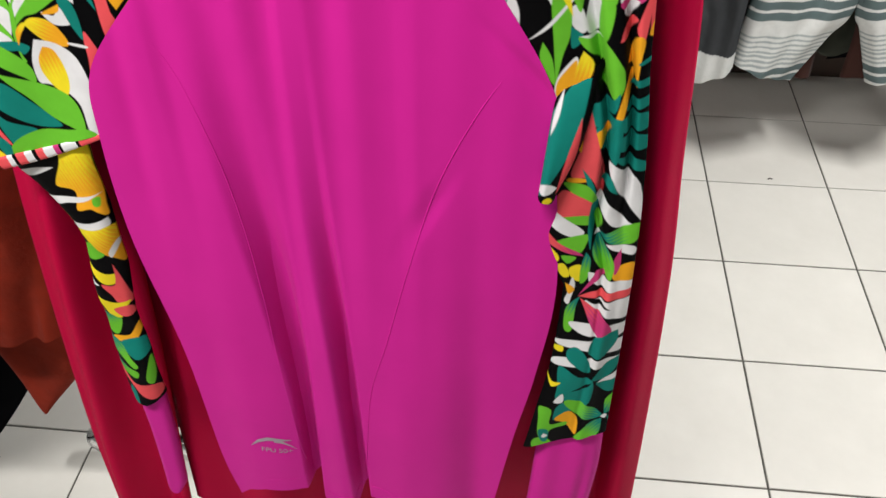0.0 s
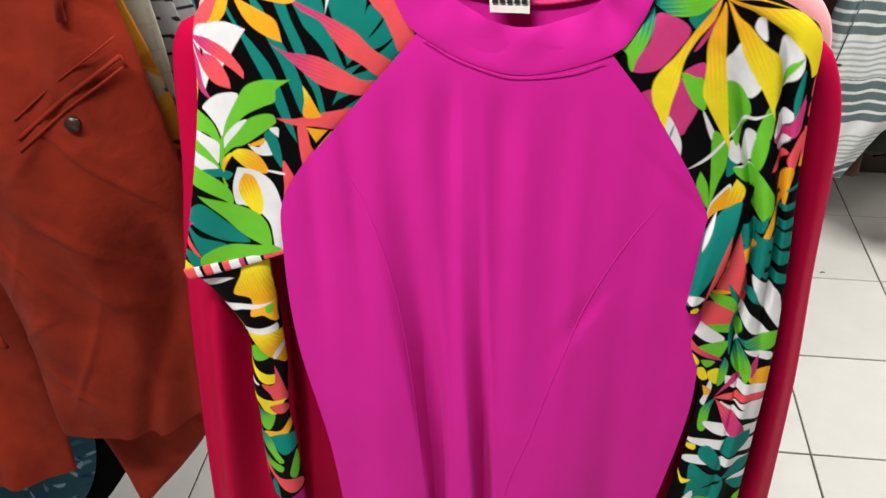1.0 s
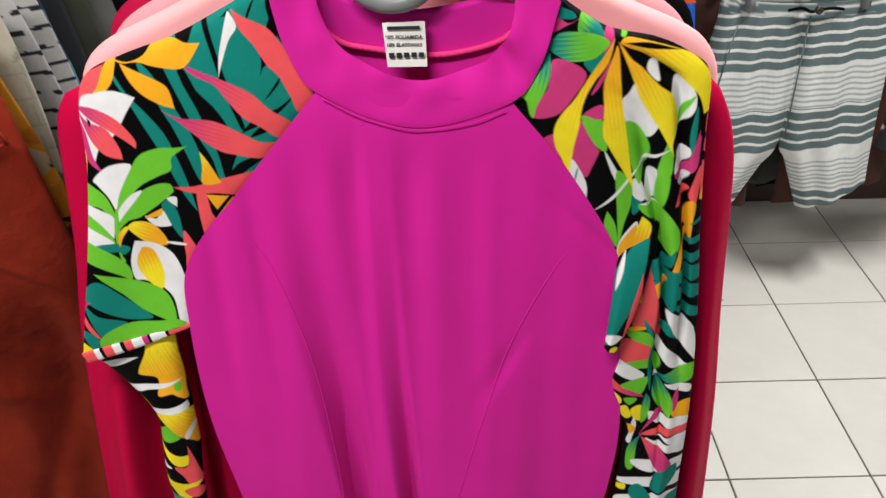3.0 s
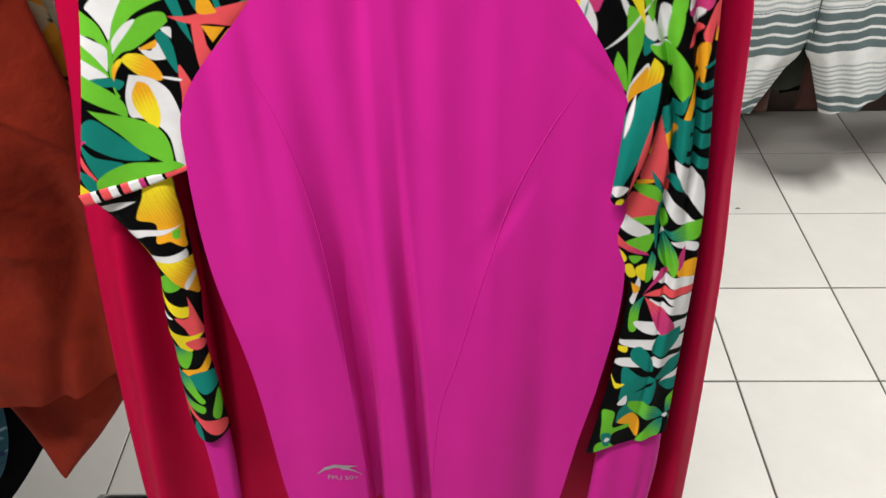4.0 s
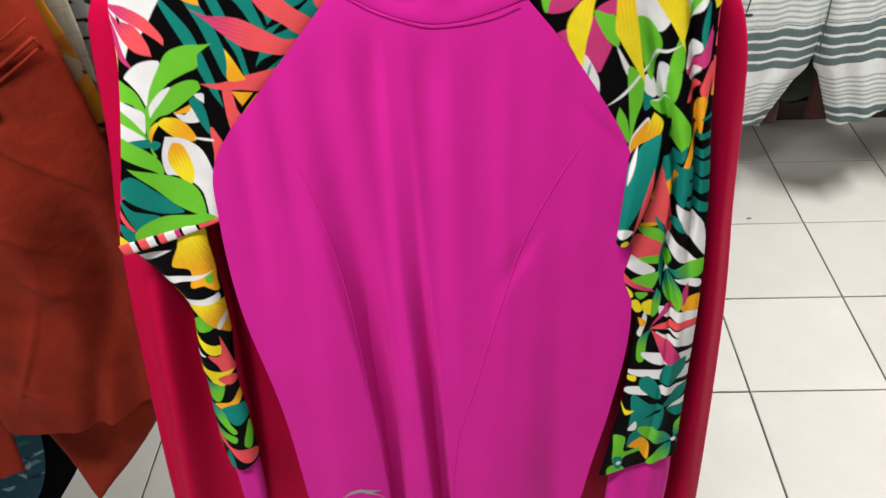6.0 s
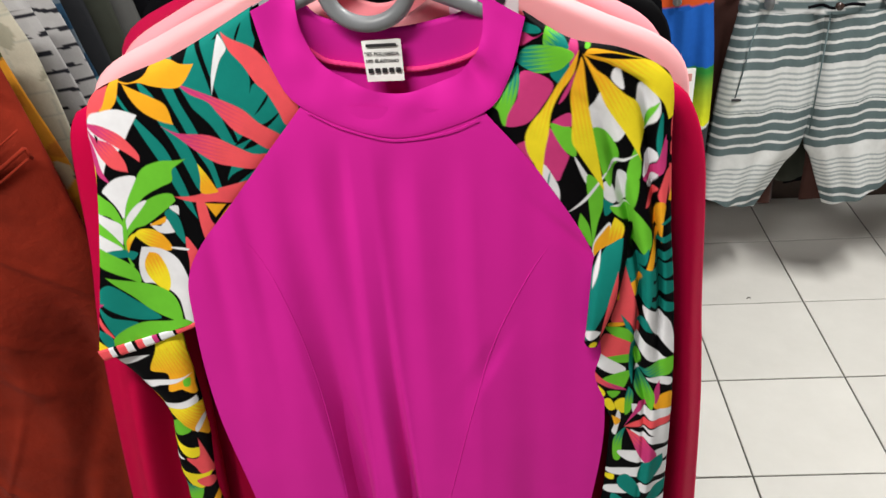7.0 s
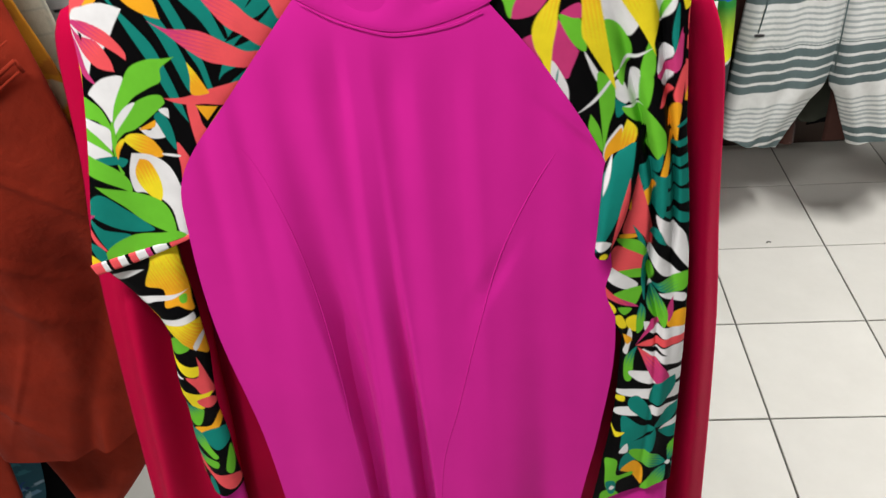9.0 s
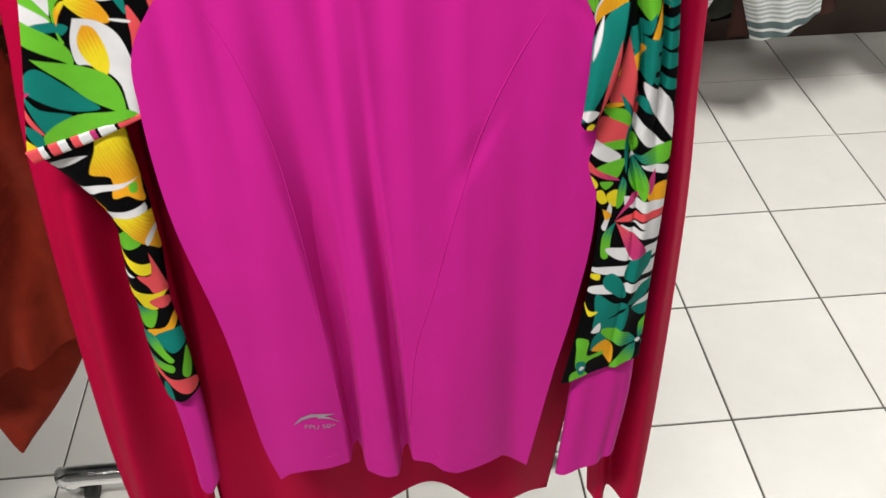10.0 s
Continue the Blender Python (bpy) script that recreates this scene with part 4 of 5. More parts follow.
    for q in np.linspace(0, 1, 24):
        x = -0.3602 + 0.045 * q
        hi = np.interp(q, [0, 0.2, 0.45, 0.73, 1], [0.7334, 0.7455, 0.7500, 0.7470, 0.7431])
        lo = np.interp(q, [0, 0.2, 0.45, 0.73, 1], [0.7328, 0.7405, 0.7445, 0.7425, 0.7426])
        rows.append([bm.verts.new(on_body(x, z, -0.0008)) for z in (hi, lo)])
    for r0, r1 in zip(rows, rows[1:]):
        bm.faces.new((r0[0], r0[1], r1[1], r1[0]))
    fin = []
    for q in np.linspace(0, 1, 12):
        x, zc, half = -0.3335 + 0.0225 * q, 0.7440 - 0.0045 * q - 0.012 * q * q, 0.0026 * (1 - q) + 0.0002
        fin.append([bm.verts.new(on_body(x, zc + sg * half, -0.0009)) for sg in (1, -1)])
    for r0, r1 in zip(fin, fin[1:]):
        bm.faces.new((r0[0], r0[1], r1[1], r1[0]))
    part("transfer_mark", bm, SILVER, s, "silver curved transfer print")
    cu = bpy.data.curves.new("words", "FONT")
    cu.body, cu.size, cu.align_x = "FPU 50+", 0.0095, "CENTER"
    tmp = bpy.data.objects.new("words", cu)
    scene.collection.objects.link(tmp)
    me = bpy.data.meshes.new_from_object(tmp.evaluated_get(bpy.context.evaluated_depsgraph_get()))
    bpy.data.objects.remove(tmp)
    for v in me.vertices:
        x, z = -0.332 + v.co.x, 0.7245 + v.co.y - 0.16 * v.co.x
        v.co = on_body(x, z, -0.0008)
    part("transfer_words", me, SILVER, s, "silver transfer words", smooth=False)
    return s


CRIMSON_PINK = cloth("hot_pink_tape", (0.72, 0.045, 0.20), 0.6, 0.1, 0.15, 0.6, 500)
front_shirt()
hanger(-0.412)


# ---- shirts behind ----
def rear_shirt(y, mat, label, half=0.0, dz=0.0, seed=1, long=0.0, dye=None, band=None, outline=None):
    """A long-sleeved swim shirt hanging behind the first one, y being its front."""
    rnd = random.Random(seed)
    cx = -0.247
    s = thing("swim_shirt", (cx, y, 1.38 + dz), label, "shirt", "shirts on the rail")
    d = lambda z: y - 0.05 * (1.34 - z)
    p1, p2, p3 = rnd.uniform(0, 6), rnd.uniform(0, 6), rnd.uniform(0, 6)
    fold = lambda u, v: (0.010 * np.sin(11 * u + p1) + 0.006 * np.sin(23 * u + p2 + v)) * smooth_step(v, 0.0, 0.6) + 0.03 * np.abs(2 * u - 1) ** 3 * (1 - v)
    hem = lambda u, v: -0.075 * np.sin(np.pi * u) * smooth_step(v, 0.16, 0.0) + smooth_step(v, 0.7, 1) * (0.018 * np.sin(9 * u + p3) + 0.012 * np.sin(21 * u + p1))
    zb = 0.56 - long
    z1 = 1.402 + dz
    part("body", ribbon([(cx - 0.060, z1), (cx - 0.15, z1 - 0.045), (cx - 0.225, z1 - 0.16), (cx - 0.235, 1.0), (cx - 0.240, zb)],
                        [(cx + 0.070, z1), (cx + 0.15, z1 - 0.045), (cx + 0.215, z1 - 0.16), (cx + 0.225, 1.0), (cx + 0.225, 0.78), (cx + 0.192, zb + 0.015)],
                        70, 80, fold, hem, thick=0.012, depth=d, dye=dye), mat, s)
    for sg in (-1, 1):
        h = half
        inner = [(cx + sg * 0.075, z1 - 0.005), (cx + sg * 0.17, z1 - 0.10), (cx + sg * 0.205, z1 - 0.25), (cx + sg * 0.215, 0.95), (cx + sg * 0.222, 0.78), (cx + sg * 0.246, zb - 0.01)]
        outer = [(cx + sg * 0.085, z1), (cx + sg * 0.19, z1 - 0.045), (cx + sg * (0.262 + h), z1 - 0.085), (cx + sg * (0.278 + h), z1 - 0.16),
                 (cx + sg * (0.306 + h - 0.024 * (sg > 0)), 1.06), (cx + sg * (0.334 + h - 0.038 * (sg > 0)), 0.825), (cx + sg * (0.356 + h - 0.046 * (sg > 0)), zb - 0.025)]
        if outline:
            outer = outer[:2] + outline[sg]
        sf = lambda u, v: 0.020 * np.sin(8 * u + p2 + sg) * smooth_step(v, 0.1, 0.6) * (1 - (2 * u - 1) ** 2) + 0.003 * np.sin(17 * u + 5 * v + p3) * smooth_step(v, 0.15, 0.45) - 0.004
        a, b = (outer, inner) if sg < 0 else (inner, outer)
        part("sleeve", ribbon(a, b, 36, 90, sf, thick=0.014, depth=d, dye=dye), mat, s)
    part("collar", ribbon([(cx - 0.088, z1 + 0.002), (cx - 0.07, z1 - 0.045), (cx, z1 - 0.075), (cx + 0.07, z1 - 0.045), (cx + 0.092, z1 + 0.002)],
                          [(cx - 0.065, z1 + 0.016), (cx - 0.052, z1 - 0.020), (cx, z1 - 0.045), (cx + 0.052, z1 - 0.020), (cx + 0.068, z1 + 0.016)],
                          8, 40, lambda u, v: -0.003 + 0.012 * np.abs(2 * v - 1) ** 2 * u, thick=0.004, edge=0.002, depth=d, dye=dye), band or mat, s)
    return s


def bold_print(x, z):
    c = Dye(x, z, K)
    c.colour[x < -0.30] = (0.42, 0.006, 0.05)
    c.leaf(215, 868, 300, 930, 34, 6, (0.12, 0.34, 0.30))
    c.leaf(225, 872, 296, 918, 12, 4, W)
    c.leaf(262, 880, 350, 945, 46, -5, (0.80, 0.14, 0.02), O)
    rnd = random.Random(5)
    for k in range(90):
        cx, cz, a = rnd.uniform(20, 680), rnd.uniform(30, 800), rnd.uniform(0, 6.28)
        ln = rnd.uniform(40, 80)
        c.leaf(cx, cz, cx + ln * math.cos(a), cz + ln * math.sin(a), rnd.uniform(14, 30), rnd.uniform(-8, 8), rnd.choice([C, O, T, W, C, (0.12, 0.3, 0.3)]))
    low = z < 0.62
    rnd = random.Random(9)
    d = Dye(x, z, (0.02, 0.018, 0.022))
    for k in range(160):
        cx, cz, a = rnd.uniform(500, 700), rnd.uniform(-70, 130), rnd.uniform(0, 6.28)
        d.leaf(cx, cz, cx + 16 * math.cos(a), cz + 16 * math.sin(a), rnd.uniform(3, 7), rnd.uniform(-2, 2), rnd.choice([(0.35, 0.33, 0.34), W, (0.2, 0.19, 0.2)]))
    c.colour[low] = d.colour[low]
    return np.clip(c.colour, 0, 1)


rear_shirt(-0.392, CRIMSON, "crimson long-sleeved swim shirt with a coral neckband", 0.010, -0.026, 3, 0.08, band=CORAL,
           outline={1: [(0.004, 1.306), (0.024, 1.280), (0.036, 1.240), (0.042, 1.185), (0.049, 1.08), (0.060, 0.94), (0.068, 0.70), (0.071, 0.50), (0.071, 0.455)],
                    -1: [(-0.509, 1.308), (-0.525, 1.292), (-0.533, 1.26), (-0.543, 1.16), (-0.559, 1.06), (-0.575, 0.89), (-0.592, 0.66), (-0.596, 0.51), (-0.596, 0.455)]})
rear_shirt(-0.350, PALE_PINK, "pale pink long-sleeved swim shirt on a hanger", 0.000, 0.000, 4, -0.12)
rear_shirt(-0.310, PINK, "rose pink long-sleeved swim shirt on a hanger", -0.012, 0.006, 5, -0.12)
rear_shirt(-0.265, PRINT, "swim shirt with coral and teal leaf print on a hanger", 0.0, 0.010, 6, 0.06, dye=bold_print)
rear_shirt(-0.215, CORAL, "coral long-sleeved swim shirt on a hanger", -0.06, 0.010, 7, -0.12)
for k in range(4):
    rear_shirt(-0.165 + 0.05 * k, (BLACK, CHARCOAL, BLACK, NAVY)[k], ("black long-sleeved swim shirt on a hanger", "charcoal long-sleeved swim shirt on a hanger", "black long-sleeved swim shirt on a hanger", "navy long-sleeved swim shirt on a hanger")[k], 0.01, 0.010, 10 + k, -0.15)
for k, y in enumerate((-0.372, -0.330, -0.290, -0.245, -0.195, -0.145, -0.095, -0.045, 0.005)):
    hanger(y, -0.247 + 0.006 * ((k * 7) % 5 - 2), -0.006, False)
swing = thing("price_tag", (-0.152, -0.392, 1.38), "white card price tag with a black dot", "tag")
part("card", block(-0.184, -0.128, -0.3925, -0.3915, 1.366, 1.397, 0.0004), CARD, swing, smooth=False)
bm = tube([(-0.143, -0.3935, 1.386), (-0.143, -0.3924, 1.386)], 0.0042, 16)
part("dot", bm, INK, swing, "black printed dot", smooth=False)


# ---- chrome rack ----
def rack(x, y0, y1, ztop, foot=0.33, over=0.42):
    r = thing("garment_rack", (x, (y0 + y1) / 2, 0), "chromed steel garment rack on wheeled feet", "rack", "garment racks")
    part("rail", tube([(x, y0 - over, ztop), (x, y1, ztop)], 0.0125, 16), CHROME, r)
    for y in (y0 + 0.02, y1 - 0.02):
        part("post", tube([(x, y, 0.06), (x, y, ztop)], 0.0125, 16), CHROME, r)
        pts = curve_points([(x - foot * 1.95, y, 0.045), (x - foot * 1.93, y, 0.060), (x - foot * 1.86, y, 0.068), (x, y, 0.068), (x + foot * 0.86, y, 0.068), (x + foot * 0.93, y, 0.060), (x + foot * 0.95, y, 0.045)], 60)
        part("foot", tube(pts, 0.021, 14), CHROME, r)
        for dx in (-foot * 1.86, foot * 0.86):
            w = part("caster", tube([(x + dx - 0.009, y, 0.024), (x + dx + 0.009, y, 0.024)], 0.024, 18), RUBBER, r, "black rubber caster wheel")
            part("fork", tube([(x + dx, y, 0.03), (x + dx, y, 0.06)], 0.008, 10), CHROME, w)
    return r


rack(-0.247, -0.075, 0.85, 1.503)
# ---- rust shorts and the garments beside the rack ----
def flat(y, lean=0.0):
    return lambda z: y - lean * (1.2 - z)


def waves(a, f, p, q=0.0):
    return lambda u, v: a * np.sin(f * u + p + q * v) * smooth_step(v, 0, 0.4) + 0.4 * a * np.sin(2.3 * f * u + 1.7 * p - 2 * q * v)


def rust_fold(u, v):
    f = 0.010 * np.sin(5 * u + 5 * v) + 0.004 * np.sin(13 * u - 9 * v + 1) + 0.0015 * np.sin(24 * u + 17 * v)
    f -= 0.016 * bump(u, 0.45, 0.2) * bump(v, 0.45, 0.15)
    f += 0.016 * bump(u + 0.5 * (v - 0.6), 0.80, 0.07) * smooth_step(v, 0.3, 0.8)
    f += 0.050 * smooth_step(u - 0.35 * (v - 0.74), 0.60, 0.80) * smooth_step(v, 0.40, 0.72)
    f -= 0.022 * smooth_step(u - 0.35 * (v - 0.74), 0.84, 0.98) * smooth_step(v, 0.40, 0.72)
    for c, w, s, p in ((0.42, 0.012, 0.55, 0.30), (0.52, 0.016, -0.45, 0.55), (0.60, 0.012, 0.75, 0.20), (0.68, 0.018, -0.60, 0.65), (0.36, 0.010, -0.7, 0.75),
                       (0.80, 0.014, 0.8, 0.35), (0.86, 0.012, -0.5, 0.25), (0.74, 0.010, 0.3, 0.15), (0.30, 0.012, 0.6, 0.6), (0.47, 0.010, -0.9, 0.2)):
        f -= 0.0045 * bump(v + s * (u - p) + 0.02 * np.sin(9 * u + 40 * p), c, w) * bump(u, p, 0.16)
    return f


def rust_shorts():
    s = thing("chino_shorts", (-0.85, -0.25, 1.30), "rust orange cotton chino shorts hanging beside the rack", "shorts", "shorts on the side rail")
    d = flat(-0.25, 0.03)
    part("leg", ribbon([(-1.00, 1.34), (-0.985, 1.15), (-0.950, 0.97), (-0.915, 0.80), (-0.905, 0.60)], [(-0.680, 1.34), (-0.640, 1.12), (-0.622, 0.95), (-0.630, 0.80), (-0.674, 0.612)], 90, 140,
                       rust_fold, lambda u, v: -0.012 * np.sin(np.pi * u) * smooth_step(v, 0.85, 1), thick=0.06, edge=0.035, depth=d, power=6), RUST, s)
    part("leg", ribbon([(-1.20, 1.34), (-1.20, 0.97), (-1.20, 0.75), (-1.20, 0.47)], [(-0.93, 1.34), (-0.93, 1.10), (-0.90, 0.85), (-0.925, 0.47)], 60, 120,
                       lambda u, v: -0.022 + 0.7 * rust_fold(u, v), thick=0.05, edge=0.04, depth=d), RUST, s)
    part("back_leg", ribbon([(-0.97, 0.70), (-0.920, 0.56), (-0.885, 0.455), (-0.862, 0.375), (-0.850, 0.354)], [(-0.640, 0.70), (-0.697, 0.555), (-0.768, 0.445), (-0.828, 0.370), (-0.842, 0.354)], 40, 40,
                            lambda u, v: 0.070 + 0.02 * bump(u, 0.4, 0.25) * (1 - v), thick=0.03, edge=0.02, depth=d), RUST, s)
    def on_leg(x, z, off):
        u, v = (x + 0.98) / 0.34, (1.34 - z) / 0.73
        return (x, d(z) + float(rust_fold(np.array(u), np.array(v))) + 0.035 * abs(2 * u - 1) ** 6 + off, z)
    for dz, r in ((0.0, 0.0026), (-0.013, 0.0018), (0.022, 0.0012)):
        line = curve_points([(-0.790, 1.111 + dz), (-0.725, 1.160 + dz), (-0.660, 1.203 + dz)], 30)
        part("pocket_welt", tube([on_leg(x, z, -0.0006) for x, z in line], r, 8), RUST, s)
    part("pocket_end", tube([on_leg(-0.660, 1.203, -0.0006), on_leg(-0.657, 1.188, -0.0006)], 0.0018, 8), RUST, s)
    bx, by, bz = on_leg(-0.726, 1.128, -0.006)
    part("pocket_button", tube([(bx, by, bz), (bx, by + 0.008, bz)], 0.0088, 24), BUTTON, s, "dark brown four-hole button")
    part("belt_loop", tube([on_leg(-0.697, 1.305, -0.003), on_leg(-0.700, 1.277, -0.005), on_leg(-0.703, 1.248, -0.002)], 0.005, 8), RUST, s)
    part("waistband_seam", tube([on_leg(x, 1.288, -0.0004) for x in np.linspace(-0.78, -0.665, 20)], 0.0016, 8), RUST, s)
    line = curve_points([(-0.945, 1.02), (-0.93, 0.94), (-0.915, 0.86), (-0.90, 0.80)], 30)
    part("crotch_seam", tube([(x, d(z) - 0.030 + 0.0015 * math.sin(i * 1.9), z) for i, (x, z) in enumerate(line)], 0.004, 8), RUST, s)
    return s


rust_shorts()


def panel_dye(kind, seed=1):
    def run(x, z):
        rnd = random.Random(seed)
        n = len(x)
        if kind == "ochre":
            c = Dye(x, z, (0.52, 0.22, 0.02))
            cols = [(0.10, 0.05, 0.015), (0.62, 0.30, 0.03), (0.03, 0.02, 0.012), (0.40, 0.14, 0.02), (0.45, 0.40, 0.26), (0.05, 0.06, 0.025)]
            for _ in range(420):
                a, cx, cz = rnd.uniform(0, 6.28), rnd.uniform(-420, 0), rnd.uniform(0, 900)
                c.leaf(cx, cz, cx + 40 * math.cos(a), cz + 40 * math.sin(a), rnd.uniform(10, 26), rnd.uniform(-6, 6), rnd.choice(cols))
            return np.clip(c.colour, 0, 1)
        if kind == "blue":
            c = Dye(x, z, (0.02, 0.07, 0.10))
            cols = [(0.02, 0.05, 0.17), (0.03, 0.13, 0.16), (0.22, 0.32, 0.40), (0.015, 0.03, 0.09), (0.10, 0.2, 0.3)]
            for _ in range(420):
                a, cx, cz = rnd.uniform(0, 6.28), rnd.uniform(-700, -200), rnd.uniform(-420, 260)
                c.leaf(cx, cz, cx + 22 * math.cos(a), cz + 22 * math.sin(a), rnd.uniform(5, 13), rnd.uniform(-6, 6), rnd.choice(cols))
            return np.clip(c.colour, 0, 1)
        if kind == "bloom":
            c = Dye(x, z, (0.03, 0.025, 0.03))
            cols = [(0.60, 0.28, 0.25), (0.55, 0.42, 0.30), (0.35, 0.08, 0.09), (0.65, 0.55, 0.45), (0.12, 0.14, 0.07)]
            for _ in range(260):
                a, cx, cz = rnd.uniform(0, 6.28), rnd.uniform(1500, 2300), rnd.uniform(-260, 420)
                c.leaf(cx, cz, cx + 34 * math.cos(a), cz + 34 * math.sin(a), rnd.uniform(10, 24), rnd.uniform(-6, 6), rnd.choice(cols))
            return np.clip(c.colour, 0, 1)
        # Plaid and bars tones are lowered: the side rail's shade sits in the dye.
        if kind == "plaid":
            base = np.tile(np.array((0.46, 0.43, 0.34)), (n, 1))
            g = ((x * 1000) % 34 < 2.2) | ((z * 1000) % 34 < 2.2)
            base[g] = (0.36, 0.36, 0.30)
            c = Dye(x, z, (0, 0, 0))
            c.colour = base
            for _ in range(60):
                a, cx, cz = rnd.uniform(0, 6.28), rnd.uniform(-460, -60), rnd.uniform(200, 860)
                c.leaf(cx, cz, cx + 40 * math.cos(a), cz + 40 * math.sin(a), rnd.uniform(10, 24), rnd.uniform(-8, 8), rnd.choice([(0.16, 0.15, 0.12), (0.30, 0.29, 0.22), (0.42, 0.34, 0.06)]))
            return np.clip(c.colour, 0, 1)
        if kind == "bars":
            base = np.tile(np.array((0.40, 0.39, 0.385)), (n, 1))
            g = (((z + 0.16 * x + 0.003 * np.sin(x * 70)) * 1000) % 27 < 6) & (np.sin(x * 90 + np.floor((z + 0.16 * x) / 0.027) * 2.1) > -0.8)
            base[g] = (0.02, 0.02, 0.025)
            return base
        base = np.tile(np.array((0.10, 0.13, 0.16)), (n, 1))
        base[(np.floor(z * 24) % 2 == 0)] = (0.02, 0.05, 0.09)
        base[(np.floor(z * 12) % 4 == 0)] = (0.08, 0.22, 0.26)
        return base
    return run


def side_garment(y, edge_line, width, mat, label, seed, dye=None, drop=0.55, cat="shorts", rail=-0.95):
    """A garment on the side rail, seen mostly by its near edge."""
    s = thing("hanging_shorts" if cat == "shorts" else "hanging_shirt", (edge_line[0][0] - width / 2, y, edge_line[0][1]), label, cat, "garments on the side rail")
    rnd = random.Random(seed)
    p = rnd.uniform(0, 6)
    right = list(edge_line) + [(edge_line[-1][0] + 0.01, edge_line[-1][1] - drop)]
    left = [(x - width, z) for x, z in right]
    nu, nv = (150, 260) if dye else (60, 70)
    part("cloth", ribbon(left, right, nu, nv, waves(0.007, 9, p, 2), thick=0.03, edge=0.03, depth=flat(y, 0.0), dye=dye), mat, s)
    part("waistband", ribbon([(left[0][0] + 0.01, left[0][1] + 0.035), (left[0][0], left[0][1] - 0.002)], [(right[0][0] - 0.012, right[0][1] + 0.035), (right[0][0] + 0.001, right[0][1] - 0.002)], 30, 6, None, thick=0.03, edge=0.03, depth=flat(y - 0.003), dye=dye), mat, s)
    xm, zt = (left[0][0] + right[0][0]) / 2, right[0][1] + 0.03
    xr = rail if rail is not None else xm
    part("hanger_hook", tube(curve_points([(xm, y + 0.012, zt - 0.02), (xm * 0.6 + xr * 0.4, y + 0.012, zt + 0.02), (xr, y + 0.012, 1.385), (xr + 0.016, y + 0.012, 1.402), (xr, y + 0.012, 1.418), (xr - 0.016, y + 0.012, 1.405)], 24), 0.003, 8), CHROME, s, "bent chrome hanger hook")
    return s


side_garment(-0.165, [(-0.715, 1.29), (-0.698, 1.223), (-0.675, 1.145), (-0.650, 1.036), (-0.645, 0.976)], 0.42, PRINT_COTTON, "ochre and brown leaf-printed shorts", 21, panel_dye("ochre", 2), 0.35)
side_garment(-0.075, [(-0.735, 1.30), (-0.717, 1.24), (-0.704, 1.13), (-0.700, 0.99)], 0.42, PRINT_COTTON, "cream plaid cotton shorts on the side rail", 22, panel_dye("plaid"), 0.35)
side_garment(0.03, [(-0.760, 1.27), (-0.738, 1.19), (-0.718, 1.08), (-0.715, 0.98)], 0.42, PRINT_COTTON, "white shorts with broken black stripes", 23, panel_dye("bars"), 0.35)
side_garment(0.13, [(-0.790, 1.28), (-0.765, 1.19), (-0.745, 1.08), (-0.735, 0.98)], 0.42, PRINT_COTTON, "grey shorts with broken black stripes", 24, panel_dye("bars"), 0.35)
side_garment(0.25, [(-0.835, 1.26), (-0.812, 1.15), (-0.785, 1.00)], 0.42, PRINT_COTTON, "dark blue and teal striped shorts", 25, panel_dye("teal"), 0.4)
STONE = cloth("stone_grey_fabric", (0.085, 0.085, 0.082), 0.75, 0.2, 0.2, 0.3)
WINE = cloth("wine_red_fabric", (0.20, 0.010, 0.030), 0.7, 0.2, 0.2, 0.3)
rail_cols = [(BLACK, "plain black cotton shorts on a clip hanger"), (CHARCOAL, "charcoal grey cotton shorts on a clip hanger"), (OLIVE, "olive grey cotton shorts on a clip hanger"), (STONE, "stone grey cotton shorts on a clip hanger"),
             (BLACK, "plain black cotton shorts on a clip hanger"), (WINE, "wine red cotton shorts on a clip hanger"), (BROWN, "dark brown cotton shorts on a clip hanger"), (WINE, "wine red cotton shorts on a clip hanger"),
             (STONE, "stone grey cotton shorts on a clip hanger"), (NAVY, "navy blue cotton shorts on a clip hanger"), (OLIVE, "olive grey cotton shorts on a clip hanger"), (STONE, "stone grey cotton shorts on a clip hanger"),
             (BLACK, "plain black cotton shorts on a clip hanger"), (CHARCOAL, "charcoal grey cotton shorts on a clip hanger"), (NAVY, "navy blue cotton shorts on a clip hanger"), (BROWN, "dark brown cotton shorts on a clip hanger")]
rnd = random.Random(77)
for k, (m, lab) in enumerate(rail_cols):
    y = 0.33 + 0.062 * k
    x = -0.855 + 0.015 * k + rnd.uniform(-0.012, 0.012)
    dz = rnd.uniform(-0.04, 0.05)
    side_garment(y, [(x - 0.03, 1.24 + dz), (x - 0.005, 1.10 + dz), (x + 0.02, 0.93 + dz)], 0.40, m, lab, 30 + k, None, 0.40 + rnd.uniform(-0.05, 0.08))
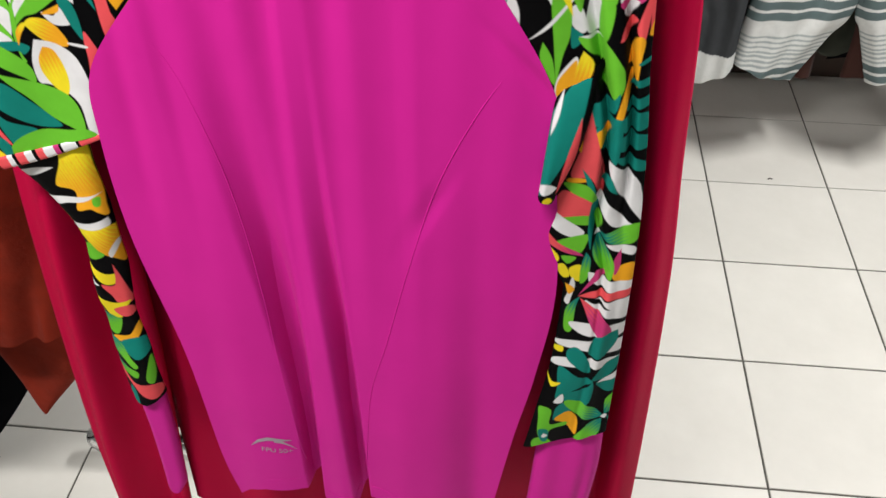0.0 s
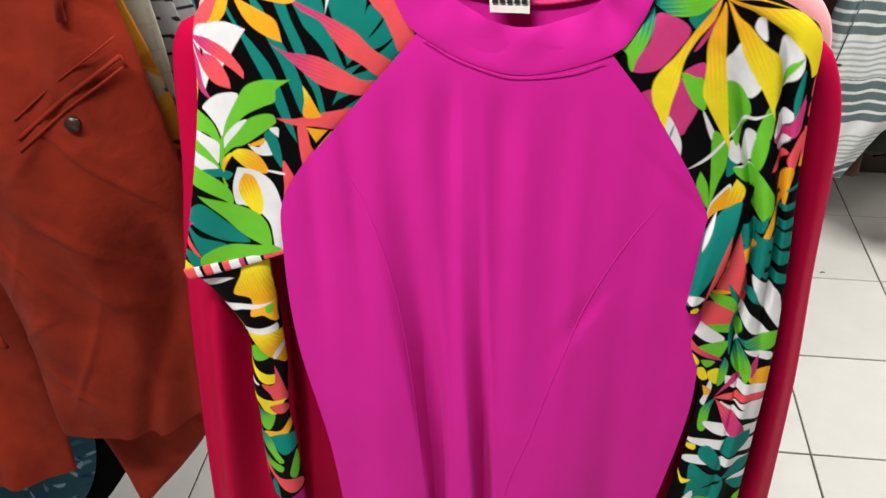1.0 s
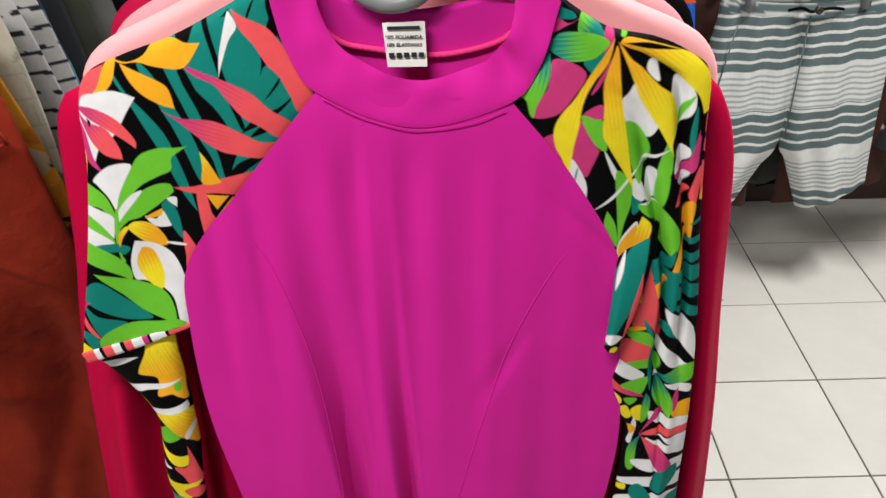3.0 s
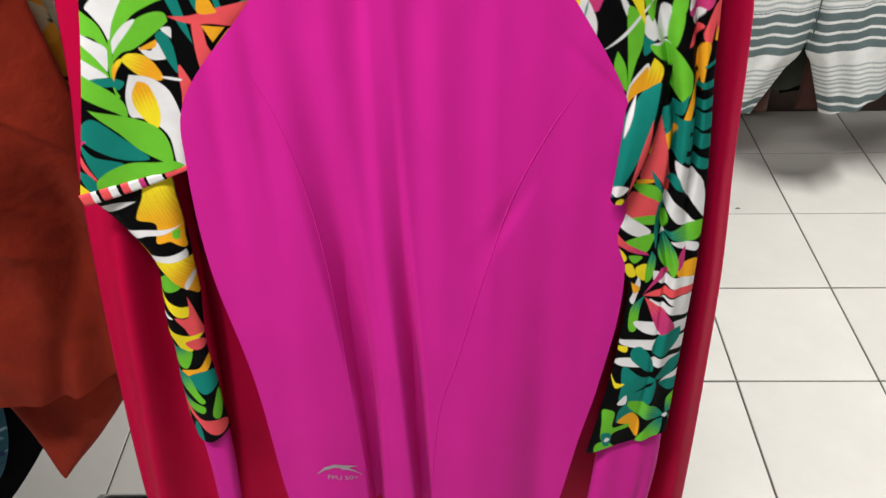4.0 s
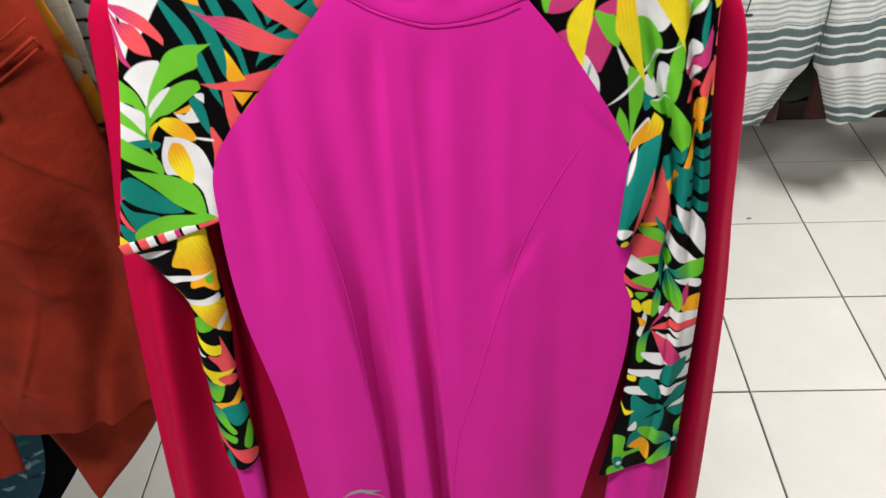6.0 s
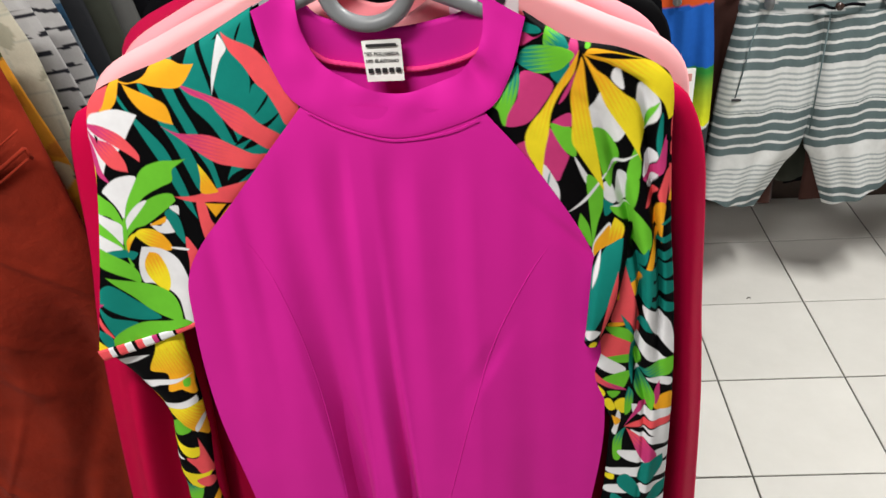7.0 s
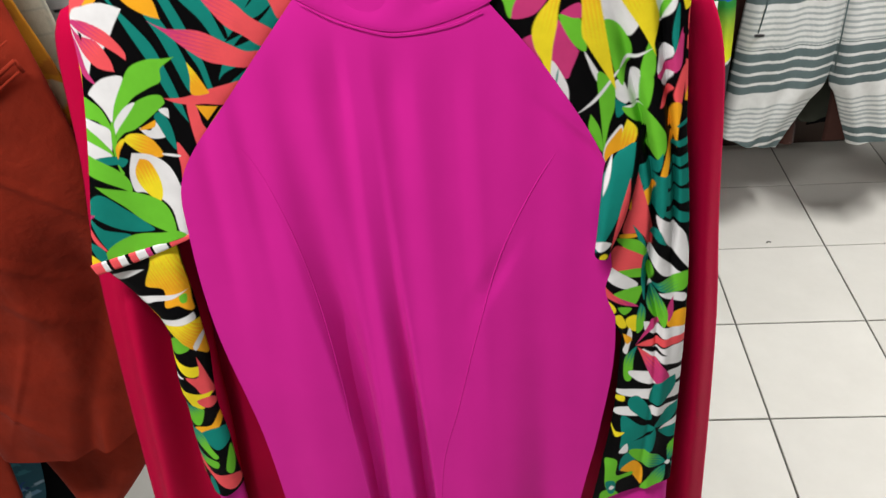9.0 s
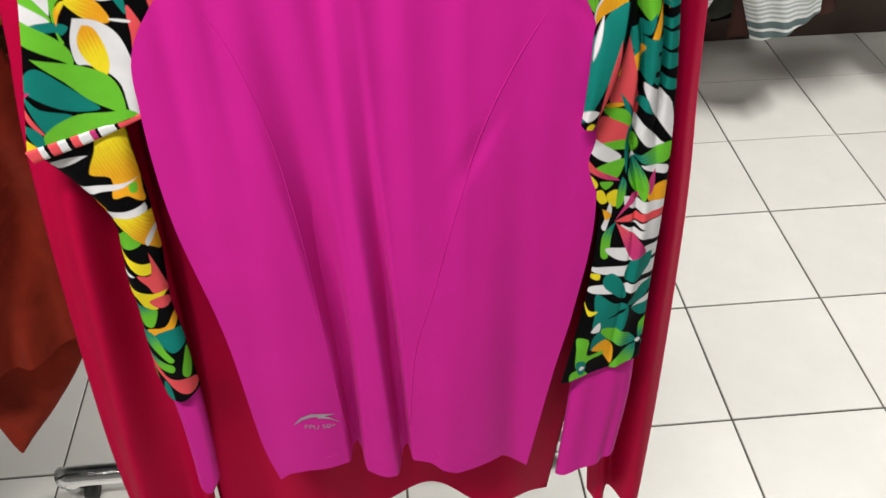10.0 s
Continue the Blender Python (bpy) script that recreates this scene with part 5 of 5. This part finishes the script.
# garments that hang below the rust shorts
side_garment(-0.175, [(-0.985, 0.95), (-0.950, 0.62), (-0.933, 0.51), (-0.950, 0.40), (-0.986, 0.307), (-1.034, 0.233), (-1.09, 0.165), (-1.16, 0.09)], 0.30, PRINT_COTTON, "blue and teal tropical-print shorts", 41, panel_dye("blue", 4), 0.02)
side_garment(-0.120, [(-0.90, 0.95), (-0.85, 0.60), (-0.875, 0.42), (-0.930, 0.315), (-0.988, 0.224), (-1.062, 0.122), (-1.120, 0.045)], 0.34, BLACK, "plain black cotton shorts on a clip hanger", 42, None, 0.03)
side = thing("side_garment_rack", (-0.95, 0.5, 0), "chromed steel garment rail carrying shorts", "rack", "garment racks")
part("rail", tube([(-0.95, -0.40, 1.40), (-0.95, 1.40, 1.40)], 0.0125, 14), CHROME, side)
for y in (-0.05, 1.38):
    part("post", tube([(-1.30, y, 0.0), (-1.30, y, 1.40), (-0.95, y, 1.40)], 0.0125, 12), CHROME, side)


# ---- shorts on the far rail ----
def stripes(x, z):
    """Broad and narrow slate stripes on off-white."""
    slope = 0.10 * (x - 0.72) * np.where(x > 0.72, 1, 0.4) + 0.004 * np.sin(x * 24)
    h = z - slope
    white, slate, mid = np.array((0.66, 0.67, 0.66)), np.array((0.115, 0.155, 0.16)), np.array((0.36, 0.40, 0.40))
    c = np.tile(white, (len(x), 1))
    def band(lo, hi, pitch, share, col):
        g = (h > lo) & (h < hi) & (((h - lo) % pitch) < share * pitch)
        c[g] = col
    band(0.715, 0.90, 0.030, 0.72, slate)
    band(0.60, 0.705, 0.0155, 0.42, mid)
    band(0.475, 0.598, 0.030, 0.74, slate)
    band(0.385, 0.44, 0.014, 0.40, mid)
    band(0.345, 0.385, 0.014, 0.5, mid)
    band(0.285, 0.345, 0.030, 0.70, slate)
    return c


def blocks(x, z):
    c = np.tile(np.array((0.62, 0.63, 0.62)), (len(x), 1))
    c[z > 0.385] = (0.045, 0.048, 0.052)
    c[z > 0.575] = (0.60, 0.62, 0.60)
    k = np.clip((z - 0.585) / 0.14, 0, 1)[:, None]
    fade = np.array((0.72, 0.74, 0.02)) * (1 - k) + np.array((0.03, 0.22, 0.04)) * k
    c[z > 0.583] = fade[z > 0.583]
    c[z > 0.74] = (0.015, 0.10, 0.42)
    c[z > 0.90] = (0.55, 0.08, 0.02)
    return c


def far_shorts(x0, x1, y, ztop, crotch, hem, mat, label, dye=None, seed=1, flare=0.02, gap=0.05, nu=70, details=True):
    s = thing("board_shorts", ((x0 + x1) / 2, y, ztop), label, "shorts", "shorts on the far rail")
    rnd = random.Random(seed)
    p = rnd.uniform(0, 6)
    mid = (x0 + x1) / 2
    d = flat(y, 0.02)
    fold = lambda u, v: 0.012 * np.sin(7 * u + p + v) * smooth_step(v, 0.05, 0.6) + 0.005 * np.sin(19 * u + 2 * p) + 0.006 * np.sin(6 * v + 9 * u)
    part("leg", ribbon([(x0 + 0.035, ztop), (x0 + 0.012, (ztop + crotch) / 2), (x0 - flare, hem + 0.055)], [(mid + 0.004, ztop - 0.015), (mid + 0.004, crotch + 0.01), (mid - 0.04, crotch - 0.09), (mid - gap * 2.1, hem)],
                       nu, 420 if details else 160, fold, thick=0.035, edge=0.03, depth=d, dye=dye), mat, s)
    part("leg", ribbon([(mid - 0.004, ztop - 0.015), (mid + 0.002, crotch + 0.01), (mid + 0.03, crotch - 0.07), (mid + gap * 1.75, hem + 0.005)], [(x1 - 0.02, ztop), (x1 - 0.005, (ztop + crotch) / 2), (x1 + flare, hem + 0.075)],
                       nu, 420 if details else 160, fold, thick=0.035, edge=0.03, depth=d, dye=dye), mat, s)
    part("waistband", ribbon([(x0 + 0.036, ztop + 0.035), (x0 + 0.033, ztop - 0.004)], [(x1 - 0.026, ztop + 0.035), (x1 - 0.019, ztop - 0.004)], 40, 6,
                             None, lambda u, v: -0.015 * np.sin(np.pi * u), thick=0.03, edge=0.03, depth=flat(y - 0.002), dye=dye), mat, s)
    if details:
        part("drawcord", tube(curve_points([(mid - 0.06, y - 0.012, ztop + 0.006), (mid - 0.03, y - 0.02, ztop + 0.014), (mid, y - 0.02, ztop + 0.004), (mid + 0.04, y - 0.02, ztop + 0.012), (mid + 0.08, y - 0.01, ztop + 0.006)], 24), 0.004, 8), BLACK, s, "black drawcord")
        part("waist_button", tube([(mid + 0.012, y - 0.030, ztop + 0.010), (mid + 0.012, y - 0.022, ztop + 0.010)], 0.010, 18), BUTTON, s, "dark round waist button")
        part("fly", tube([(mid, y - 0.012, ztop - 0.01), (mid + 0.002, y - 0.010, crotch + 0.02)], 0.002, 6), mat_slate, s, "dark fly seam")
        part("pocket_edge", tube([(x0 + 0.075, y - 0.012, ztop - 0.03), (x0 + 0.045, y - 0.010, ztop - 0.23)], 0.0018, 6), mat_slate, s, "dark pocket edge")
        part("pocket_tab", block(x0 + 0.035, x0 + 0.060, y - 0.016, y - 0.012, ztop - 0.238, ztop - 0.232), INK, s, "small black pocket tab", smooth=False)
    for sg in (0.10, (x1 - x0) - 0.12):
        part("hanger_clip", block(x0 + sg - 0.010, x0 + sg + 0.010, y - 0.018, y + 0.03, ztop + 0.005, ztop + 0.065, 0.004), HANGER, s, "grey plastic hanger clip")
    part("hanger_bar", tube([(x0 + 0.06, y + 0.01, ztop + 0.07), (x1 - 0.06, y + 0.01, ztop + 0.07)], 0.006, 8), HANGER, s, "grey plastic hanger bar")
    part("hanger_hook", tube(curve_points([(mid, y + 0.01, ztop + 0.07), (mid, y + 0.01, 0.985), (mid + 0.016, y + 0.01, 1.006), (mid, y + 0.01, 1.018), (mid - 0.014, y + 0.01, 1.008)], 20), 0.003, 8), CHROME, s, "chrome hanger hook")
    return s


mat_slate = cloth("slate_cotton", (0.10, 0.14, 0.145), 0.8, 0.2, 0.1, 0.2)
far_shorts(0.475, 0.985, 1.08, 0.865, 0.50, 0.280, PRINT_COTTON, "off-white board shorts with slate grey stripes on a clip hanger", stripes, 3)
far_shorts(0.10, 0.455, 1.04, 0.90, 0.52, 0.262, PRINT_COTTON, "blue, green, grey and white colour-block board shorts", blocks, 5, 0.0, 0.008, 60, False)
card = thing("price_tag", (0.372, 1.01, 0.70), "white and red hanging price tag", "tag")
part("card", block(0.350, 0.392, 1.006, 1.009, 0.655, 0.75, 0.001), CARD, card, smooth=False)
part("printed_bar", block(0.360, 0.383, 1.0045, 1.0058, 0.716, 0.736), cloth("red_card_print", (0.62, 0.28, 0.25), 0.6), card, "pale red printed bar", smooth=False)
# Rear rows: some widened or closed between the legs to block light on the floor.
for k, (m, lab, x0, x1, hem) in enumerate(((BROWN, "dark brown cotton shorts on a clip hanger", 0.41, 1.06, 0.26), (OLIVE, "olive grey cotton shorts on a clip hanger", 0.45, 0.95, 0.31), (BLACK, "plain black cotton shorts on a clip hanger", 0.40, 1.07, 0.24), (CHARCOAL, "charcoal grey cotton shorts on a clip hanger", 0.42, 0.94, 0.31))):
    far_shorts(x0, x1, 1.15 + 0.06 * k, 0.88, 0.50 if k % 2 == 0 else hem + 0.05, hem, m, lab, None, 50 + k, 0.02, 0.02 if k % 2 == 0 else 0.004, 30, False)
for k in range(3):
    far_shorts(0.06, 0.42, 1.11 + 0.07 * k, 0.90, 0.34, 0.29, (BLACK, BROWN, CHARCOAL)[k], ("plain black cotton shorts on a clip hanger", "dark brown cotton shorts on a clip hanger", "charcoal grey cotton shorts on a clip hanger")[k], None, 60 + k, 0.0, 0.01, 24, False)
far_shorts(1.035, 1.50, 1.12, 0.86, 0.55, 0.40, PRINT_COTTON, "pink and cream flower-print shorts", panel_dye("bloom", 6), 8, 0.02, 0.03, 60, False)
far_shorts(1.035, 1.50, 1.22, 0.86, 0.55, 0.38, CHARCOAL, "charcoal grey cotton shorts on a clip hanger", None, 9, 0.02, 0.03, 24, False)
far_shorts(1.56, 2.05, 1.12, 0.86, 0.55, 0.38, NAVY, "navy blue cotton shorts on a clip hanger", None, 9, 0.02, 0.03, 24, False)
# Added backing: closes the rear in dark brown and carries the arms.
panel = thing("dark_backing", (0.6, 2.02, 0), "added dark brown backing that closes the rear, with steel arms", "panel")
part("board", block(-0.95, 2.6, 2.00, 2.04, 0.0, 1.75, 0.003), WOODY, panel, smooth=False)
for x in (0.275, 0.725, 1.267, 1.805):
    part("arm", tube([(x, 2.00, 1.0), (x, 1.02, 1.0), (x, 1.005, 1.02)], 0.008, 10), CHROME, panel)
# Low block added to stand in for the floor's fade to dark.
plinth = thing("plinth", (0.8, 1.80, 0), "low dark brown block added where the floor fades to dark", "plinth")
part("box", block(-0.9, 2.6, 1.60, 1.997, 0.0, 0.14, 0.004), WOODY, plinth, smooth=False)
part("rear_rail", tube([(-0.90, 1.632, 1.40), (0.30, 1.632, 1.40)], 0.0125, 12), CHROME, panel)
for x in (-0.88, 0.28):
    part("rail_bracket", tube([(x, 1.632, 1.40), (x, 2.0, 1.40)], 0.009, 10), CHROME, panel)
# garments across the back
back_cols = [(CHARCOAL, "charcoal grey cotton shirt on the rear rail"), (NAVY, "navy blue cotton shirt on the rear rail"), (BROWN, "dark brown cotton shirt on the rear rail"), (CRIMSON, "wine red cotton shirt on the rear rail"), (OLIVE, "olive grey cotton shirt on the rear rail"), (BLACK, "black cotton shirt on the rear rail")]
for k in range(10):
    m, lab = back_cols[(k * 5) % 6]
    pattern = None
    if k in (2, 4):
        m, lab, pattern = PRINT_COTTON, "teal and dark blue striped shirt on the rear rail", panel_dye("teal")
    x = -0.80 + 0.09 * k
    side_garment(1.62 + 0.006 * (k % 3), [(x, 1.30), (x + 0.01, 1.0), (x + 0.012, 0.85)], 0.085, m, lab, 70 + k, pattern, 0.55, "shirt", None)

# ---- floor tiles ----
def tile_mesh(w, d):
    g = 0.0022
    bm = block(g, w - g, g, d - g, -0.008, 0.0)
    top = [e for e in bm.edges if all(v.co.z > -0.001 for v in e.verts)]
    bmesh.ops.bevel(bm, geom=top, offset=0.0012, segments=1, affect="EDGES")
    me = bpy.data.meshes.new("tile")
    bm.to_mesh(me)
    bm.free()
    me.materials.append(TILE)
    return me


PITCH, COL = 0.333, 0.348
wide, plain = tile_mesh(COL, PITCH), tile_mesh(PITCH, PITCH)
columns = [(0.45 + PITCH * k, plain) for k in range(0, 9)] + [(0.45 - COL * (k + 1), wide) for k in range(0, 11)]
rest = bmesh.new()
for x, me in columns:
    for r in range(-13, 10):
        y = 1.0 + PITCH * r
        if y + PITCH < -3.2 or y > 4.2 or x + COL < -3.2 or x > 3.2:
            continue
        if -1.7 < x < 1.7 and -1.7 < y < 2.7:
            t = new("tile", me)
            t.parent = floor
            t.location = (x, y, 0)
            t.rotation_euler = (random.uniform(-0.0012, 0.0012), random.uniform(-0.0012, 0.0012), 0)
        else:
            n0 = len(rest.verts)
            rest.from_mesh(me)
            rest.verts.ensure_lookup_table()
            for v in rest.verts[n0:]:
                v.co += Vector((x, y, 0))
ot = part("far_tiles", rest, TILE, floor, smooth=False)
tagged(ot, kind="stuff")

lint = thing("lint_speck", (0.628, 1.025, 0.0), "small dark speck of lint on the tile", "lint")
part("fluff", tube([(0.622, 1.022, 0.0012), (0.628, 1.027, 0.0015), (0.635, 1.024, 0.0012)], 0.0018, 6), GROUT, lint)
